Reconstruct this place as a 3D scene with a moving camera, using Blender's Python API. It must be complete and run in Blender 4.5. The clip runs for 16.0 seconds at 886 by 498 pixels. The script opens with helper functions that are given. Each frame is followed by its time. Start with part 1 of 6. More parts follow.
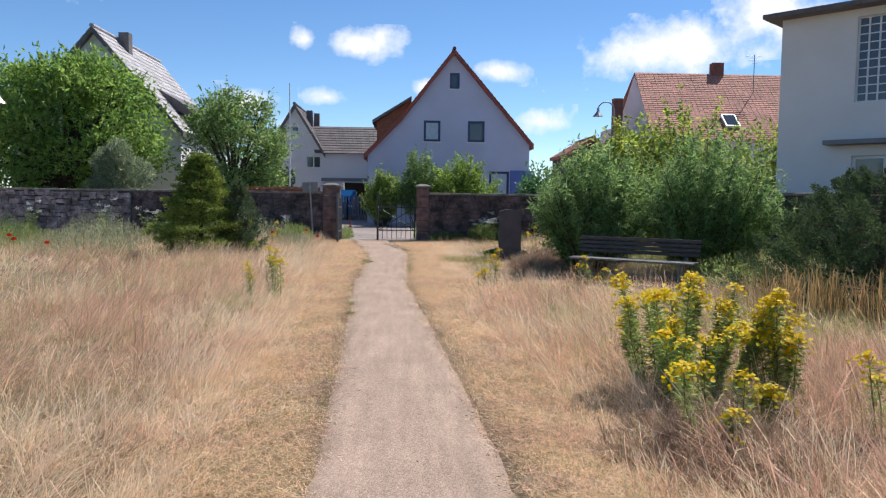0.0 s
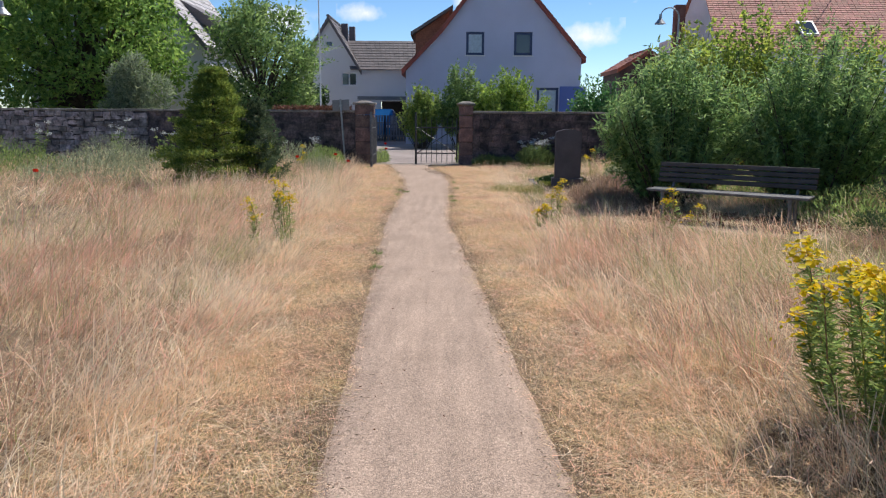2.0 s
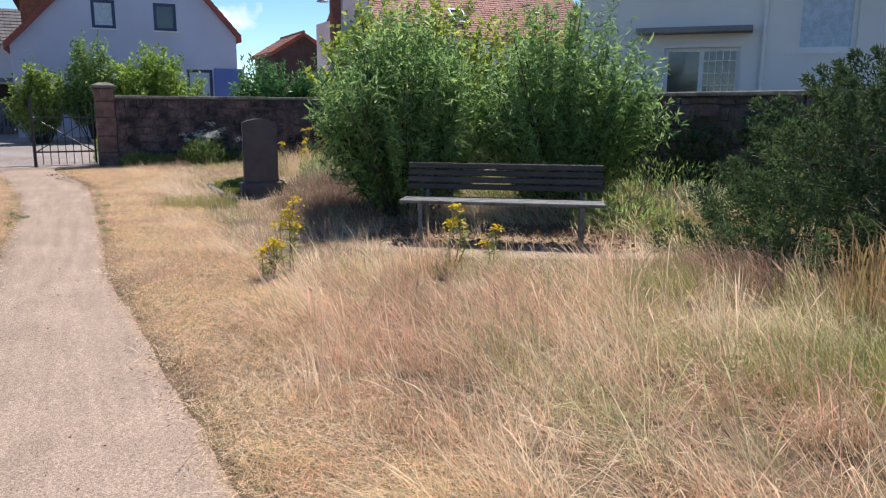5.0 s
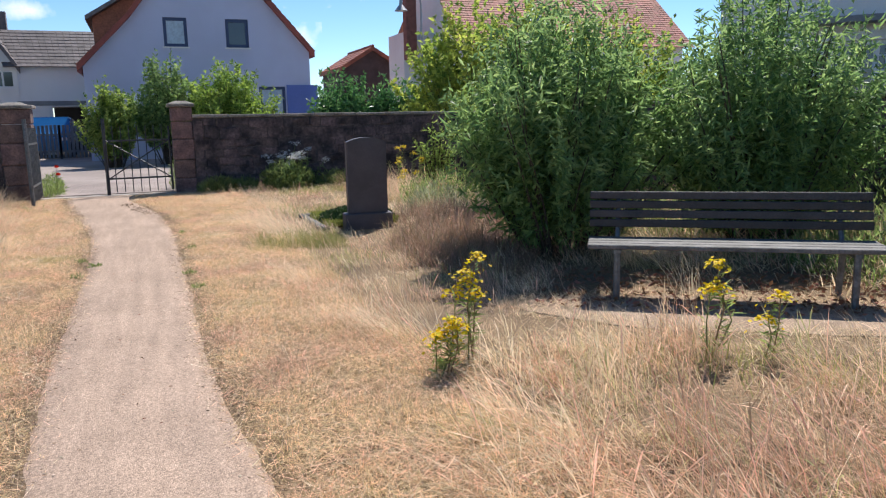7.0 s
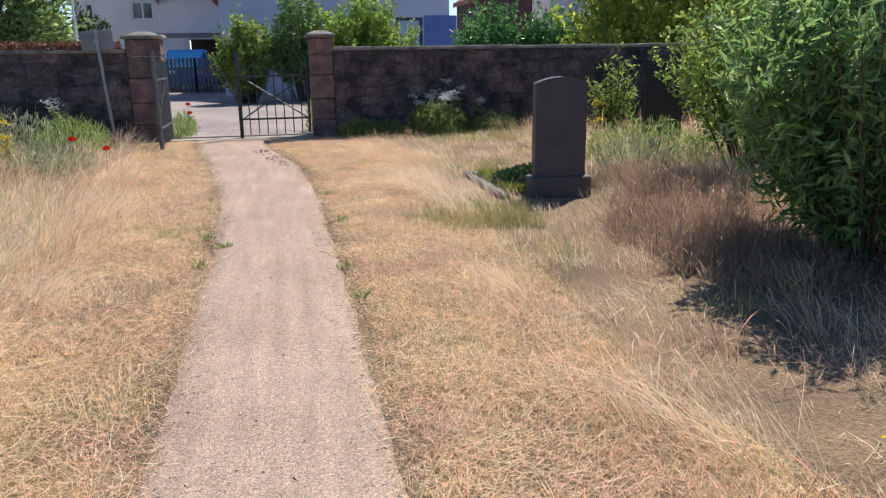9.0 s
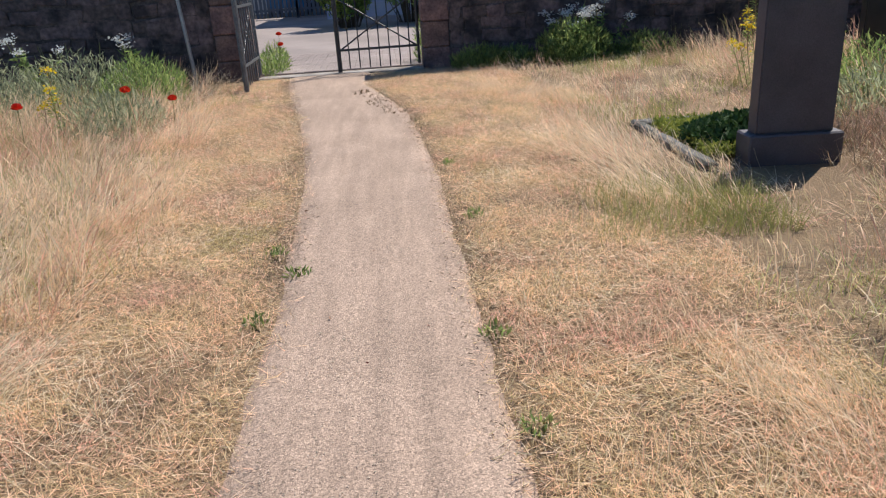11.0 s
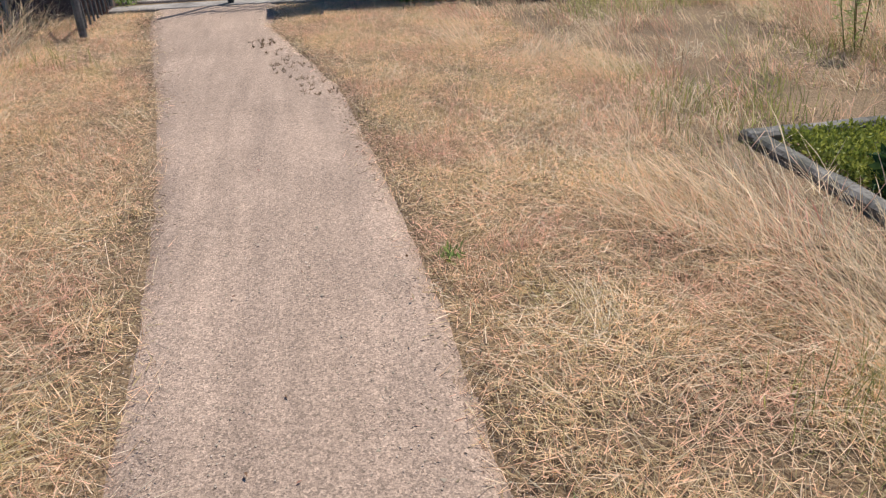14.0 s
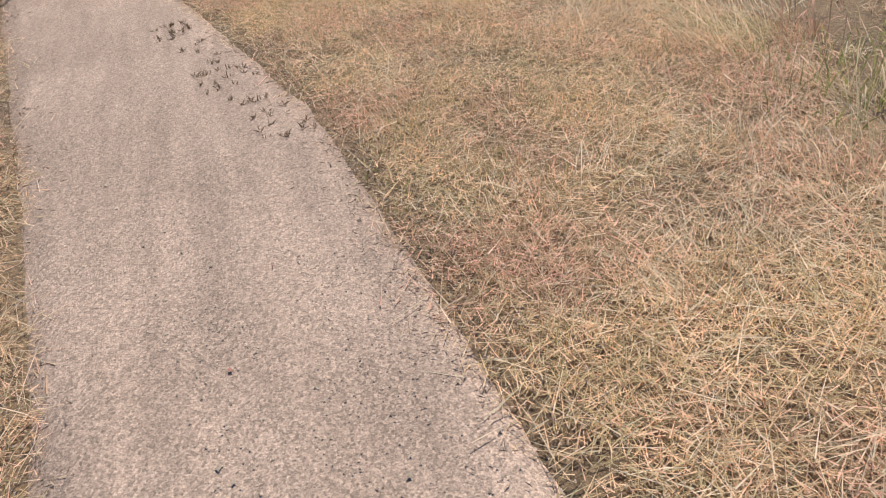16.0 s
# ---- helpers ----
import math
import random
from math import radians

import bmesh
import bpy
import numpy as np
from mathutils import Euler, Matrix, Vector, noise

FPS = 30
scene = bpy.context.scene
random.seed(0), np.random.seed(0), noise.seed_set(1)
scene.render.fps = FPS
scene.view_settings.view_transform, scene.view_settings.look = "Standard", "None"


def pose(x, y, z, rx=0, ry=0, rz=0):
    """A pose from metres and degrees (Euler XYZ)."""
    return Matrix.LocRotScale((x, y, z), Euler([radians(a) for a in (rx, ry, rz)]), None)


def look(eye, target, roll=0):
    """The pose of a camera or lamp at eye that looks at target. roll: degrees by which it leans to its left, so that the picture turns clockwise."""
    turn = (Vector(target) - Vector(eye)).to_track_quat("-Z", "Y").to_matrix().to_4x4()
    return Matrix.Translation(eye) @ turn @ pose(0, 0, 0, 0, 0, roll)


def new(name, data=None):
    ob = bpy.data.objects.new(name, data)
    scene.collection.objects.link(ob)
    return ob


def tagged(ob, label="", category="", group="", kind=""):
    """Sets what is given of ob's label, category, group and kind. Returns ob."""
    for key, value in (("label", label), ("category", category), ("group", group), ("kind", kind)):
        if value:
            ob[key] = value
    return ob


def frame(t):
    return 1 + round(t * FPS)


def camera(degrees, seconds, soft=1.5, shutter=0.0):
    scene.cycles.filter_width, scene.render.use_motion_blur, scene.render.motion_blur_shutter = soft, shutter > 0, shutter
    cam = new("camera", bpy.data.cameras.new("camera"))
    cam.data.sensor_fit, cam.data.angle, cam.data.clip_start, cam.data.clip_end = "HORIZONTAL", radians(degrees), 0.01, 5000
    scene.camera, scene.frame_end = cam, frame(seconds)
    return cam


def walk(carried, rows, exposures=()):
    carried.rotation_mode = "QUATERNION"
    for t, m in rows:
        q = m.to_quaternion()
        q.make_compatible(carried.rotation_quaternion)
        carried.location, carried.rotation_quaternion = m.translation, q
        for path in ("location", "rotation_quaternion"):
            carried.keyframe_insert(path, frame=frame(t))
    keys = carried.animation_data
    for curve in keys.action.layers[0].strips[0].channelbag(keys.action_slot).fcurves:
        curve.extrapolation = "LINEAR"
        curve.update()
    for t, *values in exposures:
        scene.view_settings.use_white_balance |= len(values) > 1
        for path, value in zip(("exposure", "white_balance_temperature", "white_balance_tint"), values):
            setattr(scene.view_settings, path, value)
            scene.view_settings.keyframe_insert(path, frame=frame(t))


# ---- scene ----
cam = camera(62.2, 16.0, soft=1.2)
PATH = [
    (0, (0.575, 0.865, 1.555), (0.672, 2.857, 1.412), 0.7),
    (0.5, (0.563, 1.477, 1.575), (0.611, 3.472, 1.452), -0.7),
    (1, (0.573, 2.082, 1.567), (0.571, 4.073, 1.377), 0.2),
    (1.5, (0.548, 2.653, 1.55), (0.542, 4.628, 1.232), 0.3),
    (2, (0.553, 3.197, 1.531), (0.541, 5.165, 1.173), 0.4),
    (2.5, (0.475, 3.813, 1.516), (0.469, 5.774, 1.12), -0.6),
    (3, (0.442, 4.456, 1.463), (0.445, 6.409, 1.032), -0.7),
    (3.5, (0.359, 5.094, 1.487), (0.666, 7.026, 1.071), -1.0),
    (3.8, (0.374, 5.449, 1.505), (1.104, 7.261, 1.077), -1.3),
    (4, (0.397, 5.709, 1.513), (1.201, 7.493, 1.099), -1.2),
    (4.2, (0.39, 5.953, 1.532), (1.199, 7.738, 1.132), -0.2),
    (6.3, (0.433, 8.513, 1.459), (1.367, 10.241, 1.08), -0.8),
    (6.5, (0.43, 8.785, 1.497), (1.333, 10.522, 1.086), -0.5),
    (7, (0.301, 9.365, 1.496), (1.033, 11.193, 1.145), -1.1),
    (7.5, (0.309, 10.001, 1.492), (0.919, 11.865, 1.101), -1.3),
    (8, (0.235, 10.637, 1.499), (0.761, 12.529, 1.121), -1.0),
    (8.5, (0.227, 11.202, 1.494), (0.725, 13.096, 1.087), -1.0),
    (9, (0.209, 11.854, 1.493), (0.625, 13.742, 0.982), -0.8),
    (9.5, (0.154, 12.491, 1.464), (0.559, 14.362, 0.884), -0.7),
    (10, (0.162, 13.088, 1.454), (0.439, 14.957, 0.801), -1.5),
    (10.2, (0.157, 13.336, 1.446), (0.374, 15.203, 0.763), -2.2),
    (12.3, (0.47, 15.621, 1.442), (0.517, 17.483, 0.713), -3.1),
    (12.5, (0.444, 15.834, 1.422), (0.486, 17.68, 0.652), -2.4),
    (13, (0.339, 16.405, 1.37), (0.515, 18.177, 0.459), -2.6),
    (13.5, (0.305, 16.965, 1.353), (0.541, 18.721, 0.426), -1.8),
    (14, (0.2, 17.504, 1.361), (0.528, 19.242, 0.428), -1.7),
    (14.5, (0.182, 18.013, 1.341), (0.582, 19.731, 0.398), -2.9),
    (15, (0.115, 18.525, 1.348), (0.529, 20.236, 0.398), -2.3),
    (15.5, (0.078, 19.026, 1.325), (0.501, 20.693, 0.305), -3.3),
    (16, (0.13, 19.529, 1.327), (0.568, 21.099, 0.168), -6.6),
]
EXPOSURES = [(0, 0.42), (0.5, 0.34), (1, 0.32), (2, 0.37), (4, 0.48), (6.5, 0.62), (8.5, 0.63), (9.5, 0.58), (10.2, 0.53), (12.5, 0.40), (14.5, 0.32), (16, 0.30)]
walk(cam, [(t, look(eye, target, roll)) for t, eye, target, roll in PATH], EXPOSURES)

# ---- sky, sun, exposure ----
SUN_AZ, SUN_EL = 42.0, 55.0          # degrees clockwise from +y, degrees above the horizon
world = bpy.data.worlds.new("world")
scene.world = world
world.use_nodes = True
wn = world.node_tree.nodes
sky = wn.new("ShaderNodeTexSky")
sky.sky_type, sky.sun_disc = "NISHITA", False
sky.sun_elevation, sky.sun_rotation = radians(SUN_EL), radians(SUN_AZ)
sky.air_density, sky.dust_density, sky.ozone_density, sky.altitude = 1.0, 0.0, 3.0, 2600.0
tone = wn.new("ShaderNodeHueSaturation")
tone.inputs["Saturation"].default_value = 1.14
world.node_tree.links.new(sky.outputs[0], tone.inputs["Color"])
world.node_tree.links.new(tone.outputs[0], wn["Background"].inputs[0])
wn["Background"].inputs[1].default_value = 0.108
sun_data = bpy.data.lights.new("sun", "SUN")
sun_data.energy, sun_data.angle, sun_data.color = 4.2, radians(0.55), (1.0, 0.96, 0.90)
sun = new("sun", sun_data)
sun_dir = Vector((math.sin(radians(SUN_AZ)) * math.cos(radians(SUN_EL)), math.cos(radians(SUN_AZ)) * math.cos(radians(SUN_EL)), math.sin(radians(SUN_EL))))
sun.matrix_world = look(sun_dir * 60, (0, 0, 0))


# ---- materials ----
def mat(name, base, rough=0.8, metal=0.0, scale=3.0, spread=0.25, fine=40.0, bump=0.3, bump_dist=0.01, dark=None, patch=0.5, island=0.0, obj=0.0, sheen=None, trans=None):
    """Node material: base colour broken by a coarse and a fine noise, a bump, and a random tone per piece."""
    m = bpy.data.materials.new(name)
    m.use_nodes = True
    nt = m.node_tree
    n, l = nt.nodes, nt.links
    b = n["Principled BSDF"]
    b.inputs["Roughness"].default_value, b.inputs["Metallic"].default_value = rough, metal
    co = n.new("ShaderNodeTexCoord")
    geo = n.new("ShaderNodeNewGeometry")
    n1, n2 = n.new("ShaderNodeTexNoise"), n.new("ShaderNodeTexNoise")
    for q, sc, det in ((n1, scale, 4.0), (n2, fine, 6.0)):
        q.inputs["Scale"].default_value, q.inputs["Detail"].default_value = sc, det
        l.new(geo.outputs["Position"], q.inputs["Vector"])
    ramp = n.new("ShaderNodeValToRGB")
    d = dark or tuple(c * (1 - spread) for c in base)
    ramp.color_ramp.elements[0].position, ramp.color_ramp.elements[1].position = 0.5 - 0.3 * patch, 0.5 + 0.3 * patch
    ramp.color_ramp.elements[0].color, ramp.color_ramp.elements[1].color = (*d, 1), (*base, 1)
    l.new(n1.outputs["Fac"], ramp.inputs[0])
    mul = n.new("ShaderNodeMix")
    mul.data_type, mul.blend_type = "RGBA", "OVERLAY"
    mul.inputs[0].default_value = min(1.0, spread * 2)
    l.new(ramp.outputs[0], mul.inputs[6])
    l.new(n2.outputs["Fac"], mul.inputs[7])
    out = mul.outputs[2]
    if island or obj:
        hs = n.new("ShaderNodeHueSaturation")
        mr = n.new("ShaderNodeMapRange")
        amount = island or obj
        mr.inputs["To Min"].default_value, mr.inputs["To Max"].default_value = 1 - amount, 1 + amount
        mr2 = n.new("ShaderNodeMapRange")
        mr2.inputs["To Min"].default_value, mr2.inputs["To Max"].default_value = 0.5 + 0.06 * amount, 0.5 - 0.06 * amount
        info = n.new("ShaderNodeObjectInfo")
        src = geo.outputs["Random Per Island"] if island else info.outputs["Random"]
        l.new(src, mr.inputs["Value"])
        l.new(src, mr2.inputs["Value"])
        l.new(mr.outputs[0], hs.inputs["Value"])
        l.new(mr2.outputs[0], hs.inputs["Hue"])
        l.new(out, hs.inputs["Color"])
        out = hs.outputs[0]
    l.new(out, b.inputs["Base Color"])
    if bump:
        bp = n.new("ShaderNodeBump")
        bp.inputs["Strength"].default_value, bp.inputs["Distance"].default_value = bump, bump_dist
        l.new(n2.outputs["Fac"], bp.inputs["Height"])
        l.new(bp.outputs[0], b.inputs["Normal"])
    if trans:
        tr, mx = n.new("ShaderNodeBsdfTranslucent"), n.new("ShaderNodeMixShader")
        mx.inputs[0].default_value = trans
        l.new(out, tr.inputs["Color"])
        l.new(b.outputs[0], mx.inputs[1])
        l.new(tr.outputs[0], mx.inputs[2])
        l.new(mx.outputs[0], n["Material Output"].inputs["Surface"])
    return m


def glass_mat(name, tint=(0.05, 0.06, 0.07)):
    m = mat(name, tint, rough=0.06, bump=0, spread=0.1)
    m.node_tree.nodes["Principled BSDF"].inputs["Specular IOR Level"].default_value = 0.8
    return m


def grass_mat(name, pale, red, green, green_at=0.62, red_at=0.5, trans=0.35, size=1.0, island=0.45):
    """Blades: pale straw, reddish stalks and some green, by patches metres wide and by a random tone per blade."""
    m = mat(name, pale, rough=0.7, bump=0, island=island, trans=trans, spread=0.12)
    n, l = m.node_tree.nodes, m.node_tree.links
    geo = n["Geometry"]
    hs = n["Hue/Saturation/Value"]
    src = hs.inputs["Color"].links[0].from_socket
    for colour, sc, lo, hi, off in ((red, 0.55, red_at - 0.1, red_at + 0.12, 3.0), (green, 0.42, green_at - 0.04, green_at + 0.08, 17.0)):
        mp, no, mr, mx = n.new("ShaderNodeMapping"), n.new("ShaderNodeTexNoise"), n.new("ShaderNodeMapRange"), n.new("ShaderNodeMix")
        mp.inputs["Location"].default_value = (off, off * 0.7, 0)
        no.inputs["Scale"].default_value, no.inputs["Detail"].default_value = sc * size, 3.0
        mr.inputs["From Min"].default_value, mr.inputs["From Max"].default_value = lo, hi
        mx.data_type = "RGBA"
        l.new(geo.outputs["Position"], mp.inputs["Vector"])
        l.new(mp.outputs[0], no.inputs["Vector"])
        l.new(no.outputs["Fac"], mr.inputs["Value"])
        l.new(mr.outputs[0], mx.inputs[0])
        l.new(src, mx.inputs[6])
        mx.inputs[7].default_value = (*colour, 1)
        src = mx.outputs[2]
    l.new(src, hs.inputs["Color"])
    return m


M_SOIL = mat("dry_ground", (0.27, 0.18, 0.10), 0.95, scale=1.3, spread=0.4, fine=55, bump=0.8, bump_dist=0.03, dark=(0.16, 0.105, 0.06))
M_PATH = mat("fine_gravel", (0.437, 0.312, 0.233), 0.95, scale=1.6, spread=0.42, fine=170, bump=0.5, bump_dist=0.010, dark=(0.338, 0.240, 0.177), patch=0.8)


def speckle(m, cells, low, high):
    """Single grains: a random tone for each small cell."""
    n, l = m.node_tree.nodes, m.node_tree.links
    b = n["Principled BSDF"]
    src = b.inputs["Base Color"].links[0].from_socket
    vo, mr, mx, geo = n.new("ShaderNodeTexVoronoi"), n.new("ShaderNodeMapRange"), n.new("ShaderNodeMix"), n["Geometry"]
    vo.inputs["Scale"].default_value = cells
    l.new(geo.outputs["Position"], vo.inputs["Vector"])
    l.new(vo.outputs["Color"], mr.inputs["Value"])
    mr.inputs["To Min"].default_value, mr.inputs["To Max"].default_value = low, high
    mx.data_type, mx.blend_type = "RGBA", "MULTIPLY"
    mx.inputs[0].default_value = 1.0
    l.new(src, mx.inputs[6])
    l.new(mr.outputs[0], mx.inputs[7])
    l.new(mx.outputs[2], b.inputs["Base Color"])


def streaks(m, across, along, low, high):
    """Rake marks and wheel tracks: a tone drawn out along the path."""
    n, l = m.node_tree.nodes, m.node_tree.links
    b = n["Principled BSDF"]
    src = b.inputs["Base Color"].links[0].from_socket
    mp, no, mr, mx, geo = n.new("ShaderNodeMapping"), n.new("ShaderNodeTexNoise"), n.new("ShaderNodeMapRange"), n.new("ShaderNodeMix"), n["Geometry"]
    mp.inputs["Scale"].default_value = (across, along, 1.0)
    no.inputs["Scale"].default_value, no.inputs["Detail"].default_value = 1.0, 4.0
    mr.inputs["From Min"].default_value, mr.inputs["From Max"].default_value = 0.32, 0.68
    mr.inputs["To Min"].default_value, mr.inputs["To Max"].default_value = low, high
    mx.data_type, mx.blend_type = "RGBA", "MULTIPLY"
    mx.inputs[0].default_value = 1.0
    l.new(geo.outputs["Position"], mp.inputs["Vector"])
    l.new(mp.outputs[0], no.inputs["Vector"])
    l.new(no.outputs["Fac"], mr.inputs["Value"])
    l.new(src, mx.inputs[6])
    l.new(mr.outputs[0], mx.inputs[7])
    l.new(mx.outputs[2], b.inputs["Base Color"])


streaks(M_PATH, 11.0, 0.9, 0.88, 1.10)
speckle(M_PATH, 130.0, 0.55, 1.42)
M_PAD = mat("trodden_gravel", (0.42, 0.30, 0.215), 0.95, scale=2.6, spread=0.4, fine=120, bump=0.6, bump_dist=0.012, dark=(0.24, 0.165, 0.11))
speckle(M_PAD, 120.0, 0.6, 1.35)
M_GRIT = mat("grit", (0.46, 0.37, 0.28), 0.9, scale=30, spread=0.3, island=0.4, bump=0)
M_PALE = mat("pale_straw", (0.95, 0.81, 0.59), 0.6, scale=1.1, spread=0.12, island=0.28, bump=0, dark=(0.86, 0.67, 0.45), trans=0.45)
M_MOWN = grass_mat("mown_straw", (0.86, 0.635, 0.36), (0.70, 0.46, 0.30), (0.56, 0.46, 0.19), green_at=0.66, red_at=0.53, trans=0.4, size=3.0, island=0.5)
M_TAN = grass_mat("tan_grass", (0.87, 0.69, 0.45), (0.76, 0.53, 0.36), (0.58, 0.54, 0.26), green_at=0.66, red_at=0.55, trans=0.42, island=0.45)
M_RED = mat("reddish_grass", (0.72, 0.475, 0.315), 0.7, scale=1.3, spread=0.2, island=0.42, bump=0, dark=(0.62, 0.385, 0.26), trans=0.4)
M_OLIVE = mat("olive_grass", (0.62, 0.57, 0.28), 0.7, scale=1.3, spread=0.25, island=0.38, bump=0, dark=(0.46, 0.46, 0.20), trans=0.42)
M_GREENBLADE = mat("green_grass", (0.44, 0.45, 0.15), 0.7, scale=1.2, spread=0.3, island=0.35, bump=0, trans=0.35)
M_STRAWTALL = mat("golden_grass", (0.52, 0.36, 0.16), 0.7, scale=1.2, spread=0.3, island=0.35, bump=0, trans=0.35)
M_PAVE = mat("paving_block", (0.36, 0.29, 0.26), 0.9, scale=0.6, spread=0.25, fine=60, bump=0.3, obj=0.08)
M_MORTAR = mat("lime_mortar", (0.12, 0.095, 0.09), 0.95, scale=2.2, spread=0.45, fine=30, bump=0.6, bump_dist=0.02, dark=(0.06, 0.05, 0.05))
M_STONE = mat("red_sandstone", (0.16, 0.115, 0.108), 0.9, scale=3.4, spread=0.5, fine=16, bump=0.6, bump_dist=0.02, dark=(0.035, 0.028, 0.03), obj=0.22)
M_CAP = mat("coping_stone", (0.34, 0.30, 0.26), 0.9, scale=3.0, spread=0.35, fine=30, bump=0.5, dark=(0.16, 0.14, 0.12), obj=0.12)
M_PILLAR = mat("pillar_sandstone", (0.25, 0.15, 0.125), 0.9, scale=4.0, spread=0.4, fine=30, bump=0.5, dark=(0.11, 0.07, 0.065), obj=0.16)
M_IRON = mat("painted_iron", (0.055, 0.055, 0.06), 0.5, metal=0.3, scale=12, spread=0.3, bump=0.1)
M_GREYIRON = mat("weathered_iron", (0.16, 0.165, 0.17), 0.5, metal=0.3, scale=10, spread=0.3, bump=0.1)
M_LAV = mat("lavender_render", (0.54, 0.56, 0.71), 0.9, scale=0.7, spread=0.08, fine=70, bump=0.25)
M_BLUE = mat("blue_render", (0.13, 0.19, 0.48), 0.85, scale=0.9, spread=0.12, fine=70, bump=0.2)
M_WHITE = mat("white_render", (0.76, 0.75, 0.73), 0.9, scale=0.5, spread=0.10, fine=60, bump=0.25)
M_CREAM = mat("cream_render", (0.75, 0.735, 0.71), 0.9, scale=0.4, spread=0.12, fine=50, bump=0.3)
M_GREYBASE = mat("grey_plinth", (0.25, 0.25, 0.25), 0.9, scale=1.0, spread=0.2)
M_REDTILE = mat("red_roof_tile", (0.40, 0.135, 0.075), 0.75, scale=1.1, spread=0.35, fine=12, bump=0.4, dark=(0.24, 0.09, 0.06), island=0.18)
M_OLDTILE = mat("faded_roof_tile", (0.54, 0.24, 0.17), 0.8, scale=0.8, spread=0.3, fine=10, bump=0.4, dark=(0.40, 0.17, 0.125), island=0.16)
M_GREYTILE = mat("grey_roof_tile", (0.17, 0.145, 0.14), 0.6, scale=1.4, spread=0.3, fine=12, bump=0.3, island=0.15)
M_SLATE = mat("pale_slate", (0.50, 0.46, 0.45), 0.55, scale=1.4, spread=0.25, fine=12, bump=0.3, island=0.2)
M_SHADE = mat("painted_shade", (0.012, 0.012, 0.014), 0.9, bump=0, spread=0.2)
M_VERGE = mat("red_verge_board", (0.34, 0.085, 0.06), 0.7, scale=2, spread=0.25, bump=0.1)
M_BROWNGRASS = mat("withered_brown_grass", (0.44, 0.30, 0.20), 0.8, scale=1.4, spread=0.35, island=0.45, bump=0, trans=0.3)
M_PALESTONE = mat("pale_rubble", (0.40, 0.33, 0.32), 0.9, scale=3.0, spread=0.45, fine=18, bump=0.6, bump_dist=0.02, dark=(0.13, 0.105, 0.10), island=0.3)
M_FRAME = mat("dark_blue_frame", (0.03, 0.05, 0.13), 0.4, bump=0, spread=0.1)
M_WFRAME = mat("white_frame", (0.72, 0.72, 0.71), 0.4, bump=0, spread=0.05)
M_GLASS = glass_mat("window_glass")
M_CURTAIN = mat("net_curtain", (0.52, 0.62, 0.70), 0.9, scale=8, spread=0.2, bump=0)
M_BRICK = mat("chimney_brick", (0.24, 0.10, 0.075), 0.9, scale=5, spread=0.3)
# bench wood in two tones: dark back slats, lighter grey seat planks
M_BENCH = mat("dark_wood", (0.045, 0.038, 0.040), 0.55, scale=6, spread=0.4, fine=60, bump=0.4, dark=(0.025, 0.022, 0.024), obj=0.2)
M_SEATWOOD = mat("grey_wood", (0.15, 0.14, 0.135), 0.6, scale=6, spread=0.4, fine=60, bump=0.5, dark=(0.07, 0.065, 0.06), obj=0.2)
M_GRANITE = mat("dark_granite", (0.10, 0.083, 0.092), 0.55, scale=5, spread=0.25, fine=120, bump=0.15)
M_BLACKSTONE = mat("black_granite", (0.028, 0.026, 0.028), 0.45, scale=5, spread=0.25, fine=120, bump=0.1)
M_KERB = mat("kerb_stone", (0.22, 0.20, 0.18), 0.9, scale=5, spread=0.45, fine=40, bump=0.6, dark=(0.08, 0.075, 0.06))
M_BARK = mat("bark", (0.10, 0.075, 0.05), 0.95, scale=6, spread=0.4, fine=30, bump=0.7, bump_dist=0.02)
M_FENCE = mat("blue_grey_paint", (0.11, 0.135, 0.18), 0.6, scale=4, spread=0.25, obj=0.12)
M_BARN = mat("dark_boards", (0.10, 0.075, 0.07), 0.85, scale=2.0, spread=0.35)
M_CAR = mat("blue_car_paint", (0.02, 0.16, 0.42), 0.25, scale=2, spread=0.1, bump=0)
M_RUBBER = mat("rubber", (0.02, 0.02, 0.02), 0.8, bump=0)
M_STEEL = mat("galvanised_steel", (0.36, 0.37, 0.38), 0.45, metal=0.5, scale=8, spread=0.2, bump=0.05)


def leaf_mat(name, base, trans=0.58, island=0.4, rough=0.6, scale=1.0, dark=None):
    m = mat(name, base, rough, scale=scale, spread=0.25, island=island, trans=trans, bump=0, dark=dark)
    m.node_tree.nodes["Principled BSDF"].inputs["Specular IOR Level"].default_value = 0.3
    return m


L_TREE = leaf_mat("walnut_leaf", (0.30, 0.46, 0.11))
L_TREE2 = leaf_mat("elder_leaf", (0.30, 0.43, 0.15))
L_SILVER = leaf_mat("silver_leaf", (0.32, 0.38, 0.24))
L_BUSH = leaf_mat("narrow_leaf", (0.30, 0.43, 0.165), dark=(0.21, 0.34, 0.11), rough=0.45)
L_YELLOW = leaf_mat("yellowing_leaf", (0.46, 0.50, 0.10), dark=(0.28, 0.40, 0.08))
L_PRIVET = leaf_mat("privet_leaf", (0.34, 0.43, 0.11), dark=(0.22, 0.33, 0.08))
L_IVY = leaf_mat("ivy_leaf", (0.05, 0.10, 0.03), trans=0.2, rough=0.75)
L_BRIGHT = leaf_mat("hazel_leaf", (0.34, 0.48, 0.10))
L_LAUREL = leaf_mat("laurel_leaf", (0.14, 0.31, 0.10), rough=0.35, trans=0.45)
